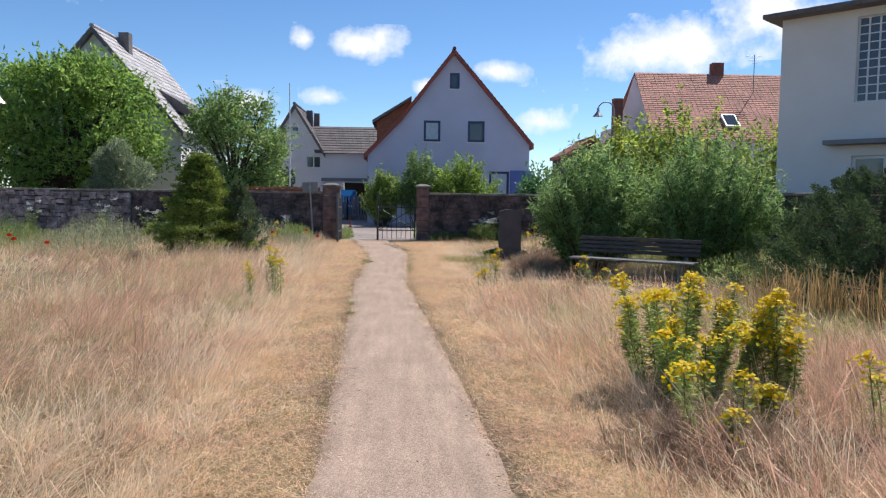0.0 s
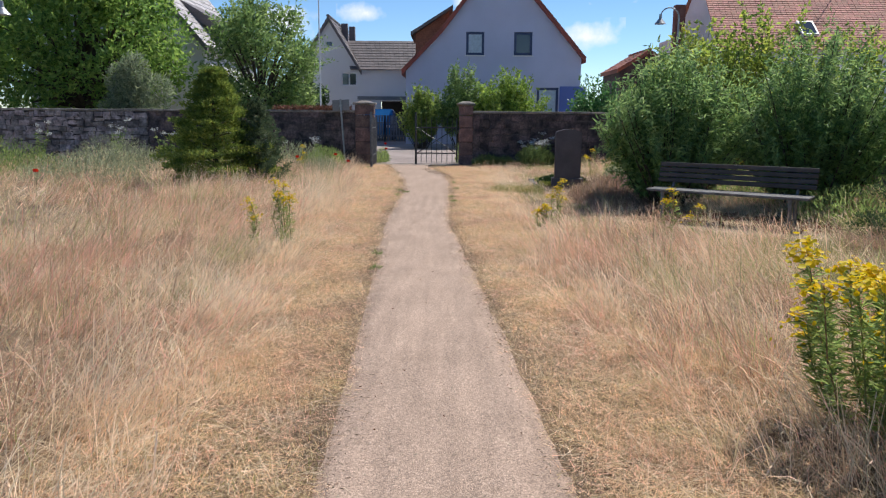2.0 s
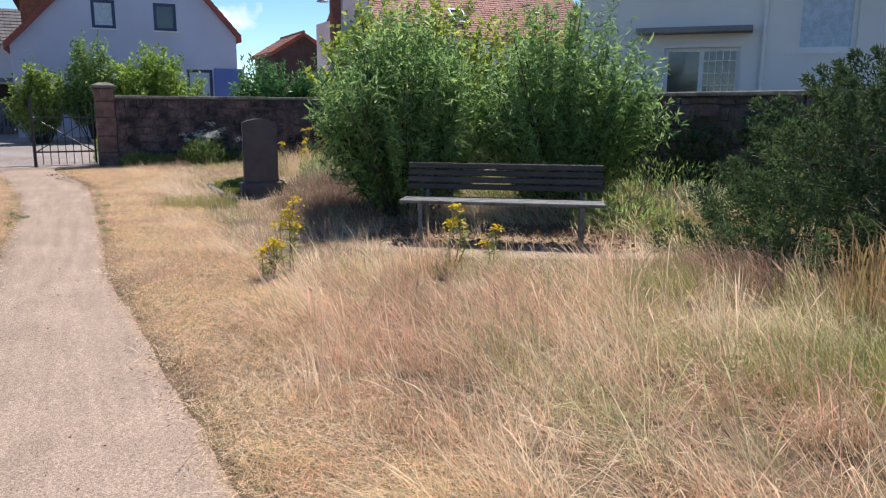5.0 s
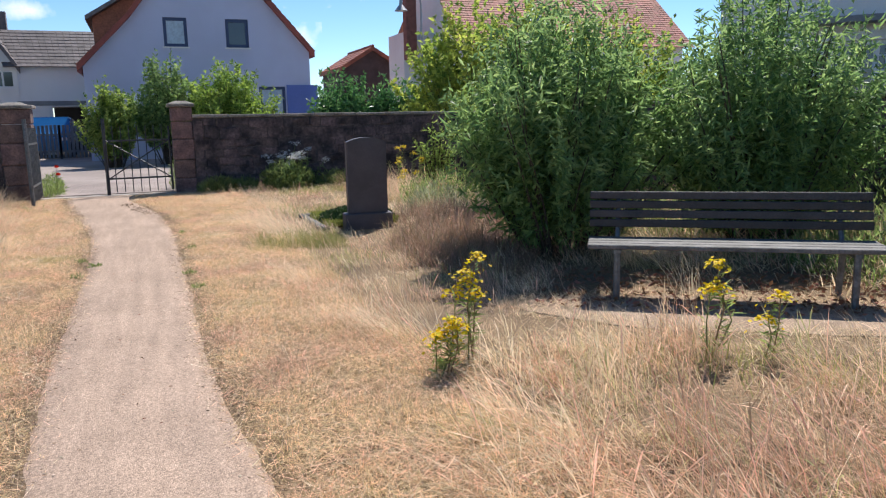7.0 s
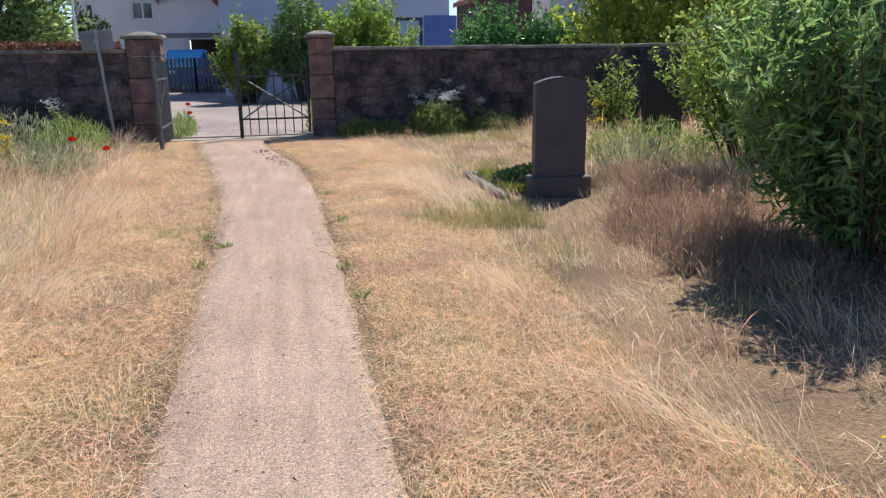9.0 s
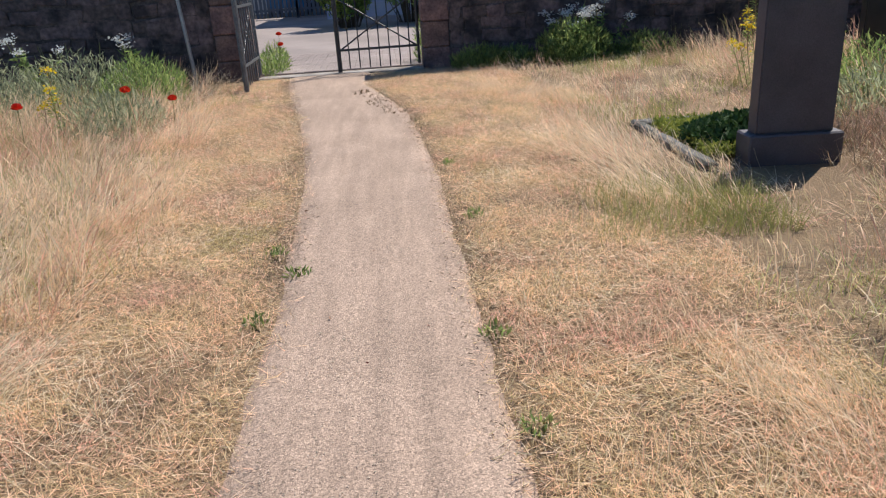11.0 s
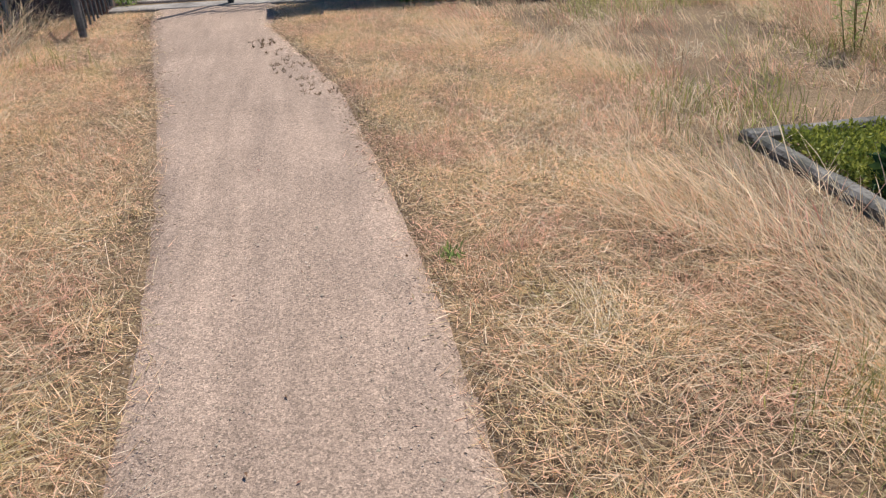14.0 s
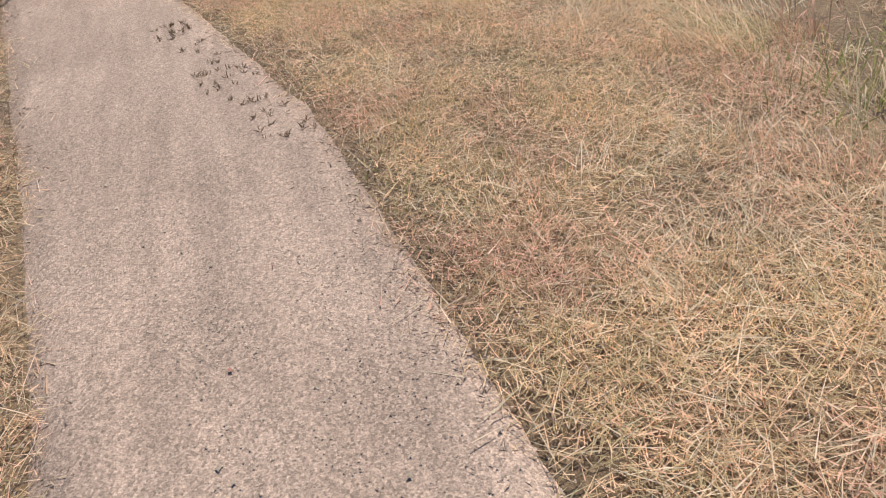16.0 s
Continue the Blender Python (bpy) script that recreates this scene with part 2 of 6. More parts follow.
L_YEW = leaf_mat("gold_needle", (0.30, 0.36, 0.07), trans=0.45, dark=(0.17, 0.24, 0.05))
L_YEWDARK = leaf_mat("grey_green_needle", (0.13, 0.18, 0.09), trans=0.35)
L_JUNIPER = leaf_mat("juniper_needle", (0.12, 0.18, 0.07), trans=0.32, dark=(0.07, 0.11, 0.05), rough=0.75)
L_THUJA = leaf_mat("thuja_needle", (0.06, 0.13, 0.03), trans=0.15)
L_WEED = leaf_mat("weed_leaf", (0.32, 0.42, 0.14))
L_GREYWEED = leaf_mat("grey_weed_leaf", (0.42, 0.45, 0.28))
L_STEM = leaf_mat("green_stem", (0.20, 0.22, 0.08), trans=0.1)
L_DRYSTEM = leaf_mat("dry_stem", (0.24, 0.16, 0.08), trans=0.1)
L_FLOWER = leaf_mat("yellow_flower", (0.86, 0.64, 0.012), trans=0.4, island=0.2)
L_POPPY = leaf_mat("red_petal", (0.70, 0.03, 0.012), trans=0.35, island=0.15)
L_UMBEL = leaf_mat("white_petal", (0.82, 0.82, 0.77), trans=0.55, island=0.1)
L_MOSS = leaf_mat("ground_cover_leaf", (0.31, 0.34, 0.07), trans=0.35)
L_DRYLEAF = leaf_mat("withered_leaf", (0.30, 0.15, 0.09), trans=0.2)


# ---- helpers for shapes ----
rng = np.random.default_rng(7)


def mesh_ob(name, bm, material, parent=None, smooth=False):
    me = bpy.data.meshes.new(name)
    bm.to_mesh(me)
    bm.free()
    if material:
        me.materials.append(material)
    if smooth:
        me.shade_smooth()
    ob = new(name, me)
    ob.parent = parent
    return ob


def part(name, bm, material, parent, label="", smooth=False):
    ob = mesh_ob(name, bm, material, parent, smooth)
    if label:
        ob["label"] = label
    return ob


def thing(name, label, category, m=None, group="", kind=""):
    ob = new(name)
    ob.empty_display_size = 0.1
    if m is not None:
        ob.matrix_basis = m
    return tagged(ob, label, category, group, kind)


def arrays_ob(name, verts, faces, material, parent=None):
    """One mesh from numpy arrays of vertices and of faces with equal corner counts."""
    me = bpy.data.meshes.new(name)
    k = faces.shape[1]
    me.vertices.add(len(verts))
    me.vertices.foreach_set("co", verts.astype(np.float32).ravel())
    me.loops.add(faces.size)
    me.loops.foreach_set("vertex_index", faces.astype(np.int32).ravel())
    me.polygons.add(len(faces))
    me.polygons.foreach_set("loop_start", np.arange(0, faces.size, k, dtype=np.int32))
    me.update(calc_edges=True)
    me.materials.append(material)
    ob = new(name, me)
    ob.parent = parent
    return ob


def box(bm, x0, x1, y0, y1, z0, z1, bevel=0.0):
    r = bmesh.ops.create_cube(bm, size=1.0, matrix=Matrix.Translation(((x0 + x1) / 2, (y0 + y1) / 2, (z0 + z1) / 2)) @ Matrix.Diagonal((x1 - x0, y1 - y0, z1 - z0, 1)))
    if bevel:
        edges = list({e for v in r["verts"] for e in v.link_edges})
        bmesh.ops.bevel(bm, geom=edges, offset=bevel, segments=1, affect="EDGES")
    return bm


def boxed(*a, bevel=0.0):
    return box(bmesh.new(), *a, bevel=bevel)


def tube(bm, a, b, r0, r1=None, sides=8):
    """A tapered rod from a to b."""
    a, b = Vector(a), Vector(b)
    r1 = r0 if r1 is None else r1
    d = b - a
    m = Matrix.Translation((a + b) / 2) @ d.to_track_quat("Z", "Y").to_matrix().to_4x4()
    bmesh.ops.create_cone(bm, cap_ends=True, segments=sides, radius1=r0, radius2=r1, depth=d.length, matrix=m)
    return bm


def bent(bm, pts, r0, r1=None, sides=7):
    """A rod along several points."""
    r1 = r0 if r1 is None else r1
    n = len(pts) - 1
    for k in range(n):
        tube(bm, pts[k], pts[k + 1], r0 + (r1 - r0) * k / n, r0 + (r1 - r0) * (k + 1) / n, sides)
    return bm


def prism(bm, outline, y0, y1):
    """A slab between y0 and y1 with an outline in x and z, given counter-clockwise as seen from -y."""
    f = [bm.verts.new((x, y0, z)) for x, z in outline]
    b = [bm.verts.new((x, y1, z)) for x, z in outline]
    bm.faces.new(f)
    bm.faces.new(b[::-1])
    n = len(f)
    for k in range(n):
        bm.faces.new((f[(k + 1) % n], f[k], b[k], b[(k + 1) % n]))
    return bm


def pierced_wall(outline_top, x0, x1, holes, z0, y0, y1):
    """A wall between x0 and x1 whose top follows outline_top (points x, z), with rectangular holes (xa, xb, za, zb) right through it."""
    bm = bmesh.new()
    top = lambda x: float(np.interp(x, [p[0] for p in outline_top], [p[1] for p in outline_top]))
    cuts = sorted({x0, x1, *[p[0] for p in outline_top if x0 < p[0] < x1], *[h[0] for h in holes], *[h[1] for h in holes]})
    for a, b in zip(cuts, cuts[1:]):
        if b - a < 1e-6:
            continue
        mid, low = (a + b) / 2, z0
        for h in sorted([h for h in holes if h[0] <= mid <= h[1]], key=lambda h: h[2]):
            if h[2] > low + 1e-4:
                prism(bm, [(a, low), (b, low), (b, h[2]), (a, h[2])], y0, y1)
            low = h[3]
        prism(bm, [(a, low), (b, low), (b, top(b)), (a, top(a))], y0, y1)
    bmesh.ops.remove_doubles(bm, verts=bm.verts, dist=1e-4)
    bmesh.ops.recalc_face_normals(bm, faces=bm.faces)
    return bm


def tiled_slope(a, b, c, d, rows, thick=0.035, per=0):
    """A roof slope with eave a-b and ridge d-c (points in 3D), laid in overlapping courses of tiles; per: tiles along a course."""
    a, b, c, d = (Vector(p) for p in (a, b, c, d))
    bm = bmesh.new()
    nrm = (b - a).cross(d - a).normalized()
    if nrm.z < 0:
        nrm = -nrm
    cols = per or 1
    under = [bm.verts.new(p - nrm * 0.012) for p in (a, b, c, d)]
    bm.faces.new(under)
    for r in range(rows):
        t0, t1 = r / rows, min(1.0, (r + 1.12) / rows)
        for k in range(cols):
            u0, u1 = k / cols, (k + 1) / cols - (0.06 / cols if per else 0)
            lift = thick * (1 + 0.25 * random.random())
            q = [a.lerp(b, u0).lerp(d.lerp(c, u0), t0), a.lerp(b, u1).lerp(d.lerp(c, u1), t0), a.lerp(b, u1).lerp(d.lerp(c, u1), t1), a.lerp(b, u0).lerp(d.lerp(c, u0), t1)]
            lo = [bm.verts.new(p) for p in q]
            hi = [bm.verts.new(p + nrm * (lift if i < 2 else lift * 0.35)) for i, p in enumerate(q)]
            bm.faces.new(hi)
            bm.faces.new(lo[::-1])
            for i in range(4):
                bm.faces.new((lo[i], lo[(i + 1) % 4], hi[(i + 1) % 4], hi[i]))
    bmesh.ops.recalc_face_normals(bm, faces=bm.faces)
    return bm


def window(name, x0, x1, z0, z1, y, parent, frame_mat, bars=1, curtain=False, sill=True, glass=None, frame=0.07, kind="", label="", tiers=1):
    """A window in a wall facing -y whose outer face is at y: frame, panes, sill, and a curtain or a dark room behind."""
    w = thing(name, label, "window", kind=kind) if parent is None else new(name)
    if parent is not None:
        w.parent = parent
        w["label"] = label
    bm = bmesh.new()
    yf = y + 0.06
    box(bm, x0, x0 + frame, yf, yf + 0.07, z0, z1)
    box(bm, x1 - frame, x1, yf, yf + 0.07, z0, z1)
    box(bm, x0 + frame, x1 - frame, yf, yf + 0.07, z0, z0 + frame)
    box(bm, x0 + frame, x1 - frame, yf, yf + 0.07, z1 - frame, z1)
    for k in range(1, bars):
        xm = x0 + (x1 - x0) * k / bars
        box(bm, xm - frame * 0.6, xm + frame * 0.6, yf, yf + 0.07, z0 + frame, z1 - frame)
    for k in range(1, tiers):
        zm = z0 + (z1 - z0) * k / tiers
        box(bm, x0 + frame, x1 - frame, yf + 0.005, yf + 0.065, zm - frame * 0.4, zm + frame * 0.4)
    part("frame", bm, frame_mat, w)
    for k in range(bars):
        a, b = x0 + (x1 - x0) * k / bars + frame * 0.6, x0 + (x1 - x0) * (k + 1) / bars - frame * 0.6
        part("pane", boxed(a, b, yf + 0.03, yf + 0.04, z0 + frame, z1 - frame), M_CURTAIN if curtain else (glass or M_GLASS), w)
    if sill:
        part("sill", boxed(x0 - 0.06, x1 + 0.06, y - 0.07, yf, z0 - 0.06, z0 - 0.005), M_WFRAME, w)
    return w


def leaves(points, normals, length, width, rng_, droop=0.0, jitter=0.7):
    """Folded leaves, two triangles either side of a midrib: vertices and faces."""
    n = len(points)
    d = normals + rng_.normal(0, jitter, (n, 3))
    d[:, 2] -= droop
    d /= np.linalg.norm(d, axis=1)[:, None] + 1e-9
    side = np.cross(d, rng_.normal(0, 1, (n, 3)))
    side /= np.linalg.norm(side, axis=1)[:, None] + 1e-9
    up = np.cross(side, d)
    L = (length * rng_.uniform(0.6, 1.25, n))[:, None]
    W = (width * rng_.uniform(0.7, 1.2, n))[:, None]
    mid = points + d * L * 0.45
    v = np.stack([points, mid + side * W * 0.5 + up * W * 0.18, points + d * L - up * L * 0.12, mid - side * W * 0.5 + up * W * 0.18], 1).reshape(-1, 3)
    base = np.arange(n)[:, None] * 4
    f = np.concatenate([base + [0, 1, 2], base + [0, 2, 3]], 1).reshape(-1, 3)
    return v, f


def crown_points(blobs, n, rng_, hollow=0.55, gaps=0.25, squash=1.0):
    """Points in the outer part of several ellipsoids (centre, radii), thinned by a noise so that gaps stay."""
    vol = np.array([b[3] * b[4] * b[5] for b in blobs]) ** 0.67
    pick = rng_.choice(len(blobs), n, p=vol / vol.sum())
    B = np.array(blobs)[pick]
    d = rng_.normal(0, 1, (n, 3))
    d /= np.linalg.norm(d, axis=1)[:, None]
    r = (hollow + (1 - hollow) * rng_.random(n) ** 0.6) * (1 + rng_.normal(0, 0.07, n))
    p = B[:, :3] + d * B[:, 3:6] * r[:, None]
    s = np.sin(p[:, 0] * 3.1 + 1.3 * np.sin(p[:, 2] * 2.3)) * np.sin(p[:, 1] * 2.9 + p[:, 2] * 1.7) * np.sin(p[:, 2] * 3.7 + p[:, 0])
    keep = (s > -1 + gaps) | (rng_.random(n) < 0.4)
    keep &= p[:, 2] > 0.03
    return p[keep], d[keep]


def blob_set(cx, cy, z0, z1, rx, ry, count, rng_, size=0.42):
    """Smaller lumps over an egg-shaped crown."""
    out = []
    zc, rz = (z0 + z1) / 2, (z1 - z0) / 2
    for k in range(count):
        d = rng_.normal(0, 1, 3)
        d /= np.linalg.norm(d)
        q = size * rng_.uniform(0.75, 1.25)
        f = 1 - q * 0.85
        out.append((cx + d[0] * rx * f, cy + d[1] * ry * f, zc + d[2] * rz * f, rx * q, ry * q, rz * q))
    return out


def woody(name, label, category, cx, cy, z0, z1, rx, ry, leaf_material, n, length, width, lumps=12, trunk=0.12, stems=1, seed=1, droop=0.15, hollow=0.5, gaps=0.25, size=0.42, group="", shape="egg", upright=0.25, shoots=0, shoot_len=0.5):
    """A tree or shrub: stems with limbs and a crown of single leaves."""
    r_ = np.random.default_rng(seed)
    t = thing(name, label, category, pose(cx, cy, 0), group)
    if shape == "egg":
        blobs = blob_set(0, 0, z0, z1, rx, ry, lumps, r_, size)
    else:
        blobs = []
        for k in range(lumps):
            u = (k + 0.5) / lumps
            ang = 2.399963 * k
            f = (0.80 + 0.26 * math.sin(3.14 * min(1, u * 1.1))) * r_.uniform(0.75, 1.15) * (1.0 if u < 0.75 else 0.75)
            rad = f * (1 - 0.36) * math.sqrt(((k * 7) % lumps + 0.5) / lumps) * (0.25 if k % 5 == 0 else 1.0)
            zz = z0 + (z1 - z0) * (0.14 + 0.70 * u)
            blobs.append((math.cos(ang) * rx * rad, math.sin(ang) * ry * rad, zz, rx * 0.33 * r_.uniform(0.8, 1.25), ry * 0.33 * r_.uniform(0.8, 1.25), (z1 - z0) * 0.17 * r_.uniform(0.8, 1.35)))
    for k in range(stems):
        bm = bmesh.new()
        ang = 6.283 * k / max(stems, 1) + 0.5
        foot = Vector((0.12 * stems ** 0.5 * math.cos(ang) * (stems > 1), 0.12 * stems ** 0.5 * math.sin(ang) * (stems > 1), -0.03))
        fork = Vector((foot.x * 2.2, foot.y * 2.2, max(z0, 0.1) + (z1 - z0) * 0.2))
        tube(bm, foot, fork, trunk, trunk * 0.7, 8)
        for b in blobs[k::stems]:
            end = Vector(b[:3])
            mid = fork.lerp(end, 0.5) + Vector((0, 0, 0.04 * (z1 - z0)))
            bent(bm, [fork, mid, end], trunk * 0.55, trunk * 0.12, 5)
        part("trunk" if stems == 1 else "stem", bm, M_BARK, t)
    p, d = crown_points(blobs, n, r_, hollow, gaps)
    d = d * 0.6 + np.array([0, 0, upright])
    if shoots:
        top = np.array(blobs)
        P, D = [], []
        for k in range(shoots):
            b = top[r_.integers(len(top))]
            u = r_.normal(0, 1, 3)
            u[2] = abs(u[2]) + 0.35
            u /= np.linalg.norm(u)
            foot = b[:3] + u * b[3:6] * 0.6
            bend = np.array([u[0], u[1], -0.5]) * 0.25
            long = shoot_len * r_.uniform(0.5, 1.3)
            for q in np.linspace(0, 1, 12):
                P.append(foot + u * long * q + bend * long * q * q)
                D.append(u * 0.5 + r_.normal(0, 0.5, 3))
        P, D = np.array(P), np.array(D)
        ok = P[:, 2] > 0.03
        p, d = np.concatenate([p, P[ok]]), np.concatenate([d, D[ok]])
    v, f = leaves(p, d, length, width, r_, droop)
    arrays_ob("crown", v, f, leaf_material, t)
    return t


def shoot_shrub(name, label, cx, cy, rx, ry, h, leaf_material, shoots, per, length, width, seed, group="", droop=0.35, low=0.12, base=0.3, even=0.55):
    """A shrub of many arching shoots from the ground, leafy along most of their length."""
    r_ = np.random.default_rng(seed)
    t = thing(name, label, "shrub", pose(cx, cy, 0), group)
    ang, rad = r_.uniform(0, 6.2832, shoots), np.sqrt(r_.random(shoots))
    foot = np.stack([base * rx * rad * np.cos(ang), base * ry * rad * np.sin(ang), np.full(shoots, -0.03)], 1)
    lump = 1 + 0.16 * np.sin(ang * 3 + seed) + 0.10 * np.sin(ang * 7 + 2.0 * seed)
    top = h * (1 - 0.42 * rad ** 2.2) * r_.uniform(even, 1.04, shoots) * (1 + 0.07 * np.sin(ang * 5 + seed))
    tip = np.stack([rx * rad * lump * np.cos(ang), ry * rad * lump * np.sin(ang), top], 1)
    knee = foot + (tip - foot) * np.array([0.55, 0.55, 0.62]) + r_.normal(0, 0.06, (shoots, 3))
    q = lambda u: foot * (1 - u) ** 2 + knee * 2 * u * (1 - u) + tip * u * u
    bm = bmesh.new()
    for k in range(0, shoots, max(1, shoots // 60)):
        bent(bm, [foot[k], q(np.float64(0.4))[k], q(np.float64(0.75))[k], tip[k]], 0.016, 0.004, 5)
    part("branchwork", bm, M_BARK, t)["kind"] = "stuff"
    i = np.repeat(np.arange(shoots), per)
    m = len(i)
    u = (low + (1 - low) * r_.random(m) ** 0.75)[:, None]
    P = foot[i] * (1 - u) ** 2 + knee[i] * 2 * u * (1 - u) + tip[i] * u * u
    along = (tip - foot)[i] / h
    D = along * 0.35 + r_.normal(0, 0.55, (m, 3)) + [0, 0, 0.1]
    P = P + r_.normal(0, 0.02, (m, 3))
    ok = P[:, 2] > 0.05
    v, f = leaves(P[ok], D[ok], length, width, r_, droop, 0.35)
    arrays_ob("crown", v, f, leaf_material, t)
    return t


def sprayed_conifer(name, label, category, cx, cy, rx, ry, h, leaf_material, boughs, per, seed, rise=0.25, profile=0.6, plume=0.34, squash=0.4, length=0.06, width=0.022, low=0.03, power=0.9, rough=0.14, plumes=False):
    """A conifer of overlapping sprays: each bough carries a fan of needles, dark gaps stay between the boughs."""
    r_ = np.random.default_rng(seed)
    t = thing(name, label, category, pose(cx, cy, 0))
    u = np.linspace(low, 1, boughs) ** power
    ang = 2.399963 * np.arange(boughs) + r_.normal(0, 0.25, boughs)
    R = np.clip(1 - u, 0, 1) ** profile * r_.uniform(1 - 1.6 * rough, 1 + 0.6 * rough, boughs)
    end = np.stack([rx * R * np.cos(ang), ry * R * np.sin(ang), h * (0.02 + 0.97 * u)], 1)
    axis = np.stack([np.cos(ang), np.sin(ang), np.full(boughs, rise) + 1.6 * np.clip(u - 0.75, 0, 1)], 1)
    axis /= np.linalg.norm(axis, axis=1)[:, None]
    trunk = bmesh.new()
    tube(trunk, (0, 0, -0.03), (0, 0, h * 0.9), 0.075, 0.015, 8)
    part("trunk", trunk, M_BARK, t)
    limb = bmesh.new()
    for k in range(0, boughs, 3):
        tube(limb, (0, 0, max(0.02, end[k][2] - 0.25 * R[k])), end[k] - axis[k] * 0.08, 0.014, 0.005, 5)
    part("branchwork", limb, M_BARK, t)["kind"] = "stuff"
    side_ = np.stack([-np.sin(ang), np.cos(ang), np.zeros(boughs)], 1)
    upv = np.cross(axis, side_)
    size = plume * r_.uniform(0.75, 1.25, boughs) * (0.55 + 0.45 * R)
    i = np.repeat(np.arange(boughs), per)
    m = len(i)
    S = size[i][:, None]
    if plumes:
        w = r_.random(m) ** 0.8
        thick = (0.24 * (1.05 - w) ** 0.6)[:, None]
        ball = r_.normal(0, 0.62, (m, 3))
        P = end[i] + (axis[i] * (w - 0.7)[:, None] + ball * thick) * S
        D = axis[i] * 0.6 + ball * 0.5
        deep = r_.random(m) < 0.15
        P[deep] *= r_.uniform(0.45, 0.85, (deep.sum(), 1))
    else:
        w = np.sqrt(r_.random(m))
        a = r_.uniform(-1.9, 1.9, m)
        z = r_.normal(0, 0.35, m) * squash
        P = end[i] + (axis[i] * (w * np.cos(a) - 0.45)[:, None] + side_[i] * (w * np.sin(a))[:, None] * 0.95 + upv[i] * (z + 0.25 * (1 - w ** 2) * squash)[:, None] * np.sign(upv[i][:, 2:3] + 1e-6)) * S
        D = axis[i] * (np.cos(a) * 0.7)[:, None] + side_[i] * np.sin(a)[:, None] * 0.7 + np.array([0, 0, 0.35])
    ok = P[:, 2] > 0.02
    v, f = leaves(P[ok], D[ok], length, width, r_, 0.0, 0.35)
    arrays_ob("crown", v, f, leaf_material, t)
    return t


# ---- ground, path, road ----
PATH_CL = [(-6, 0.95), (0, 0.70), (4.5, 0.63), (9, 0.40), (14, 0.10), (17.5, 0.12), (19.7, 0.08), (21, 0.01), (22.6, -0.15), (25.0, -0.58), (26.2, -0.62)]


def path_x(y):
    return float(np.interp(y, [p[0] for p in PATH_CL], [p[1] for p in PATH_CL]))


def path_half(y):
    return float(np.interp(y, [0, 6, 14, 17.5, 19.7, 21, 22.6, 25, 26.5], [0.58, 0.56, 0.48, 0.49, 0.52, 0.57, 0.63, 0.58, 0.72]))


def ground_sheet():
    xs = np.concatenate([[-3000, -900, -300, -120, -60, -35], np.arange(-22, 22.1, 0.5), [35, 60, 120, 300, 900, 3000]])
    ys = np.concatenate([[-3000, -900, -300, -100, -40, -20], np.arange(-10, 50.1, 0.5), [60, 80, 120, 300, 900, 3000]])
    X, Y = np.meshgrid(xs, ys)
    Z = 0.03 * np.sin(X * 0.9 + 1) * np.sin(Y * 0.7) + 0.02 * np.sin(X * 2.1) * np.cos(Y * 1.7)
    px = np.interp(Y, [p[0] for p in PATH_CL], [p[1] for p in PATH_CL])
    near = np.clip((np.abs(X - px) - 0.9) / 2.0, 0, 1)
    flat = np.clip((np.hypot(X - 4.4, Y - 13.5) - 2.2) / 1.5, 0, 1)
    Z = Z * near * flat * (Y < 26) * (np.abs(X) < 21) - 0.012
    v = np.stack([X, Y, Z], 2).reshape(-1, 3)
    h, w = X.shape
    k = (np.arange(h - 1)[:, None] * w + np.arange(w - 1)).ravel()
    return tagged(arrays_ob("ground", v, np.stack([k, k + 1, k + w + 1, k + w], 1), M_SOIL), "dry sandy ground under parched meadow grass", "ground", kind="structure")


ground_sheet()


def path_sheet():
    ys = np.arange(-8, 26.25, 0.08)
    cols = 15
    v = []
    for i, y in enumerate(ys):
        c, h = path_x(y), path_half(y)
        e = [noise.noise((3.1 * k, y * 1.4, 0)) * 0.03 + noise.noise((9 + 3.1 * k, y * 5.0, 0)) * 0.02 for k in range(2)]
        for k in range(cols):
            u = k / (cols - 1) * 2 - 1
            x = c + u * h + (e[0] if u < 0 else e[1]) * abs(u)
            z = 0.012 + 0.010 * (1 - u * u) + 0.011 * noise.noise((x * 6.0, y * 0.6, 0)) + 0.005 * noise.noise((x * 2.0, y * 1.5, 0))
            v.append((x, y, z if abs(u) < 0.99 else -0.02))
    k = (np.arange(len(ys) - 1)[:, None] * cols + np.arange(cols - 1)).ravel()
    f = np.stack([k, k + 1, k + cols + 1, k + cols], 1)
    ob = arrays_ob("pavement_path", np.array(v), f, M_PATH)
    ob.data.shade_smooth()
    return tagged(ob, "straight footpath of fine beige gravel", "path", kind="structure")


path_sheet()
road = mesh_ob("road", boxed(-60, 60, 26.9, 47.5, -0.03, 0.0), mat("road_bed", (0.33, 0.27, 0.245), 0.95, scale=0.5, spread=0.25, fine=45, bump=0.4))
tagged(road, "pinkish grey paved street beyond the gate", "road", kind="structure")


# ---- boundary wall, pillars, gate ----
WALL_TOP, WALL_Y = 1.60, 26.35
stone_meshes = []
for k in range(8):
    bm = bmesh.new()
    bmesh.ops.create_cube(bm, size=1.0)
    bmesh.ops.bevel(bm, geom=list(bm.edges), offset=0.10, segments=1, affect="EDGES")
    rs = random.Random(k)
    for v in bm.verts:
        v.co += Vector((rs.uniform(-.09, .09), rs.uniform(-.12, .12), rs.uniform(-.11, .11)))
    me = bpy.data.meshes.new("stone")
    bm.to_mesh(me)
    bm.free()
    me.materials.append(M_STONE)
    stone_meshes.append(me)


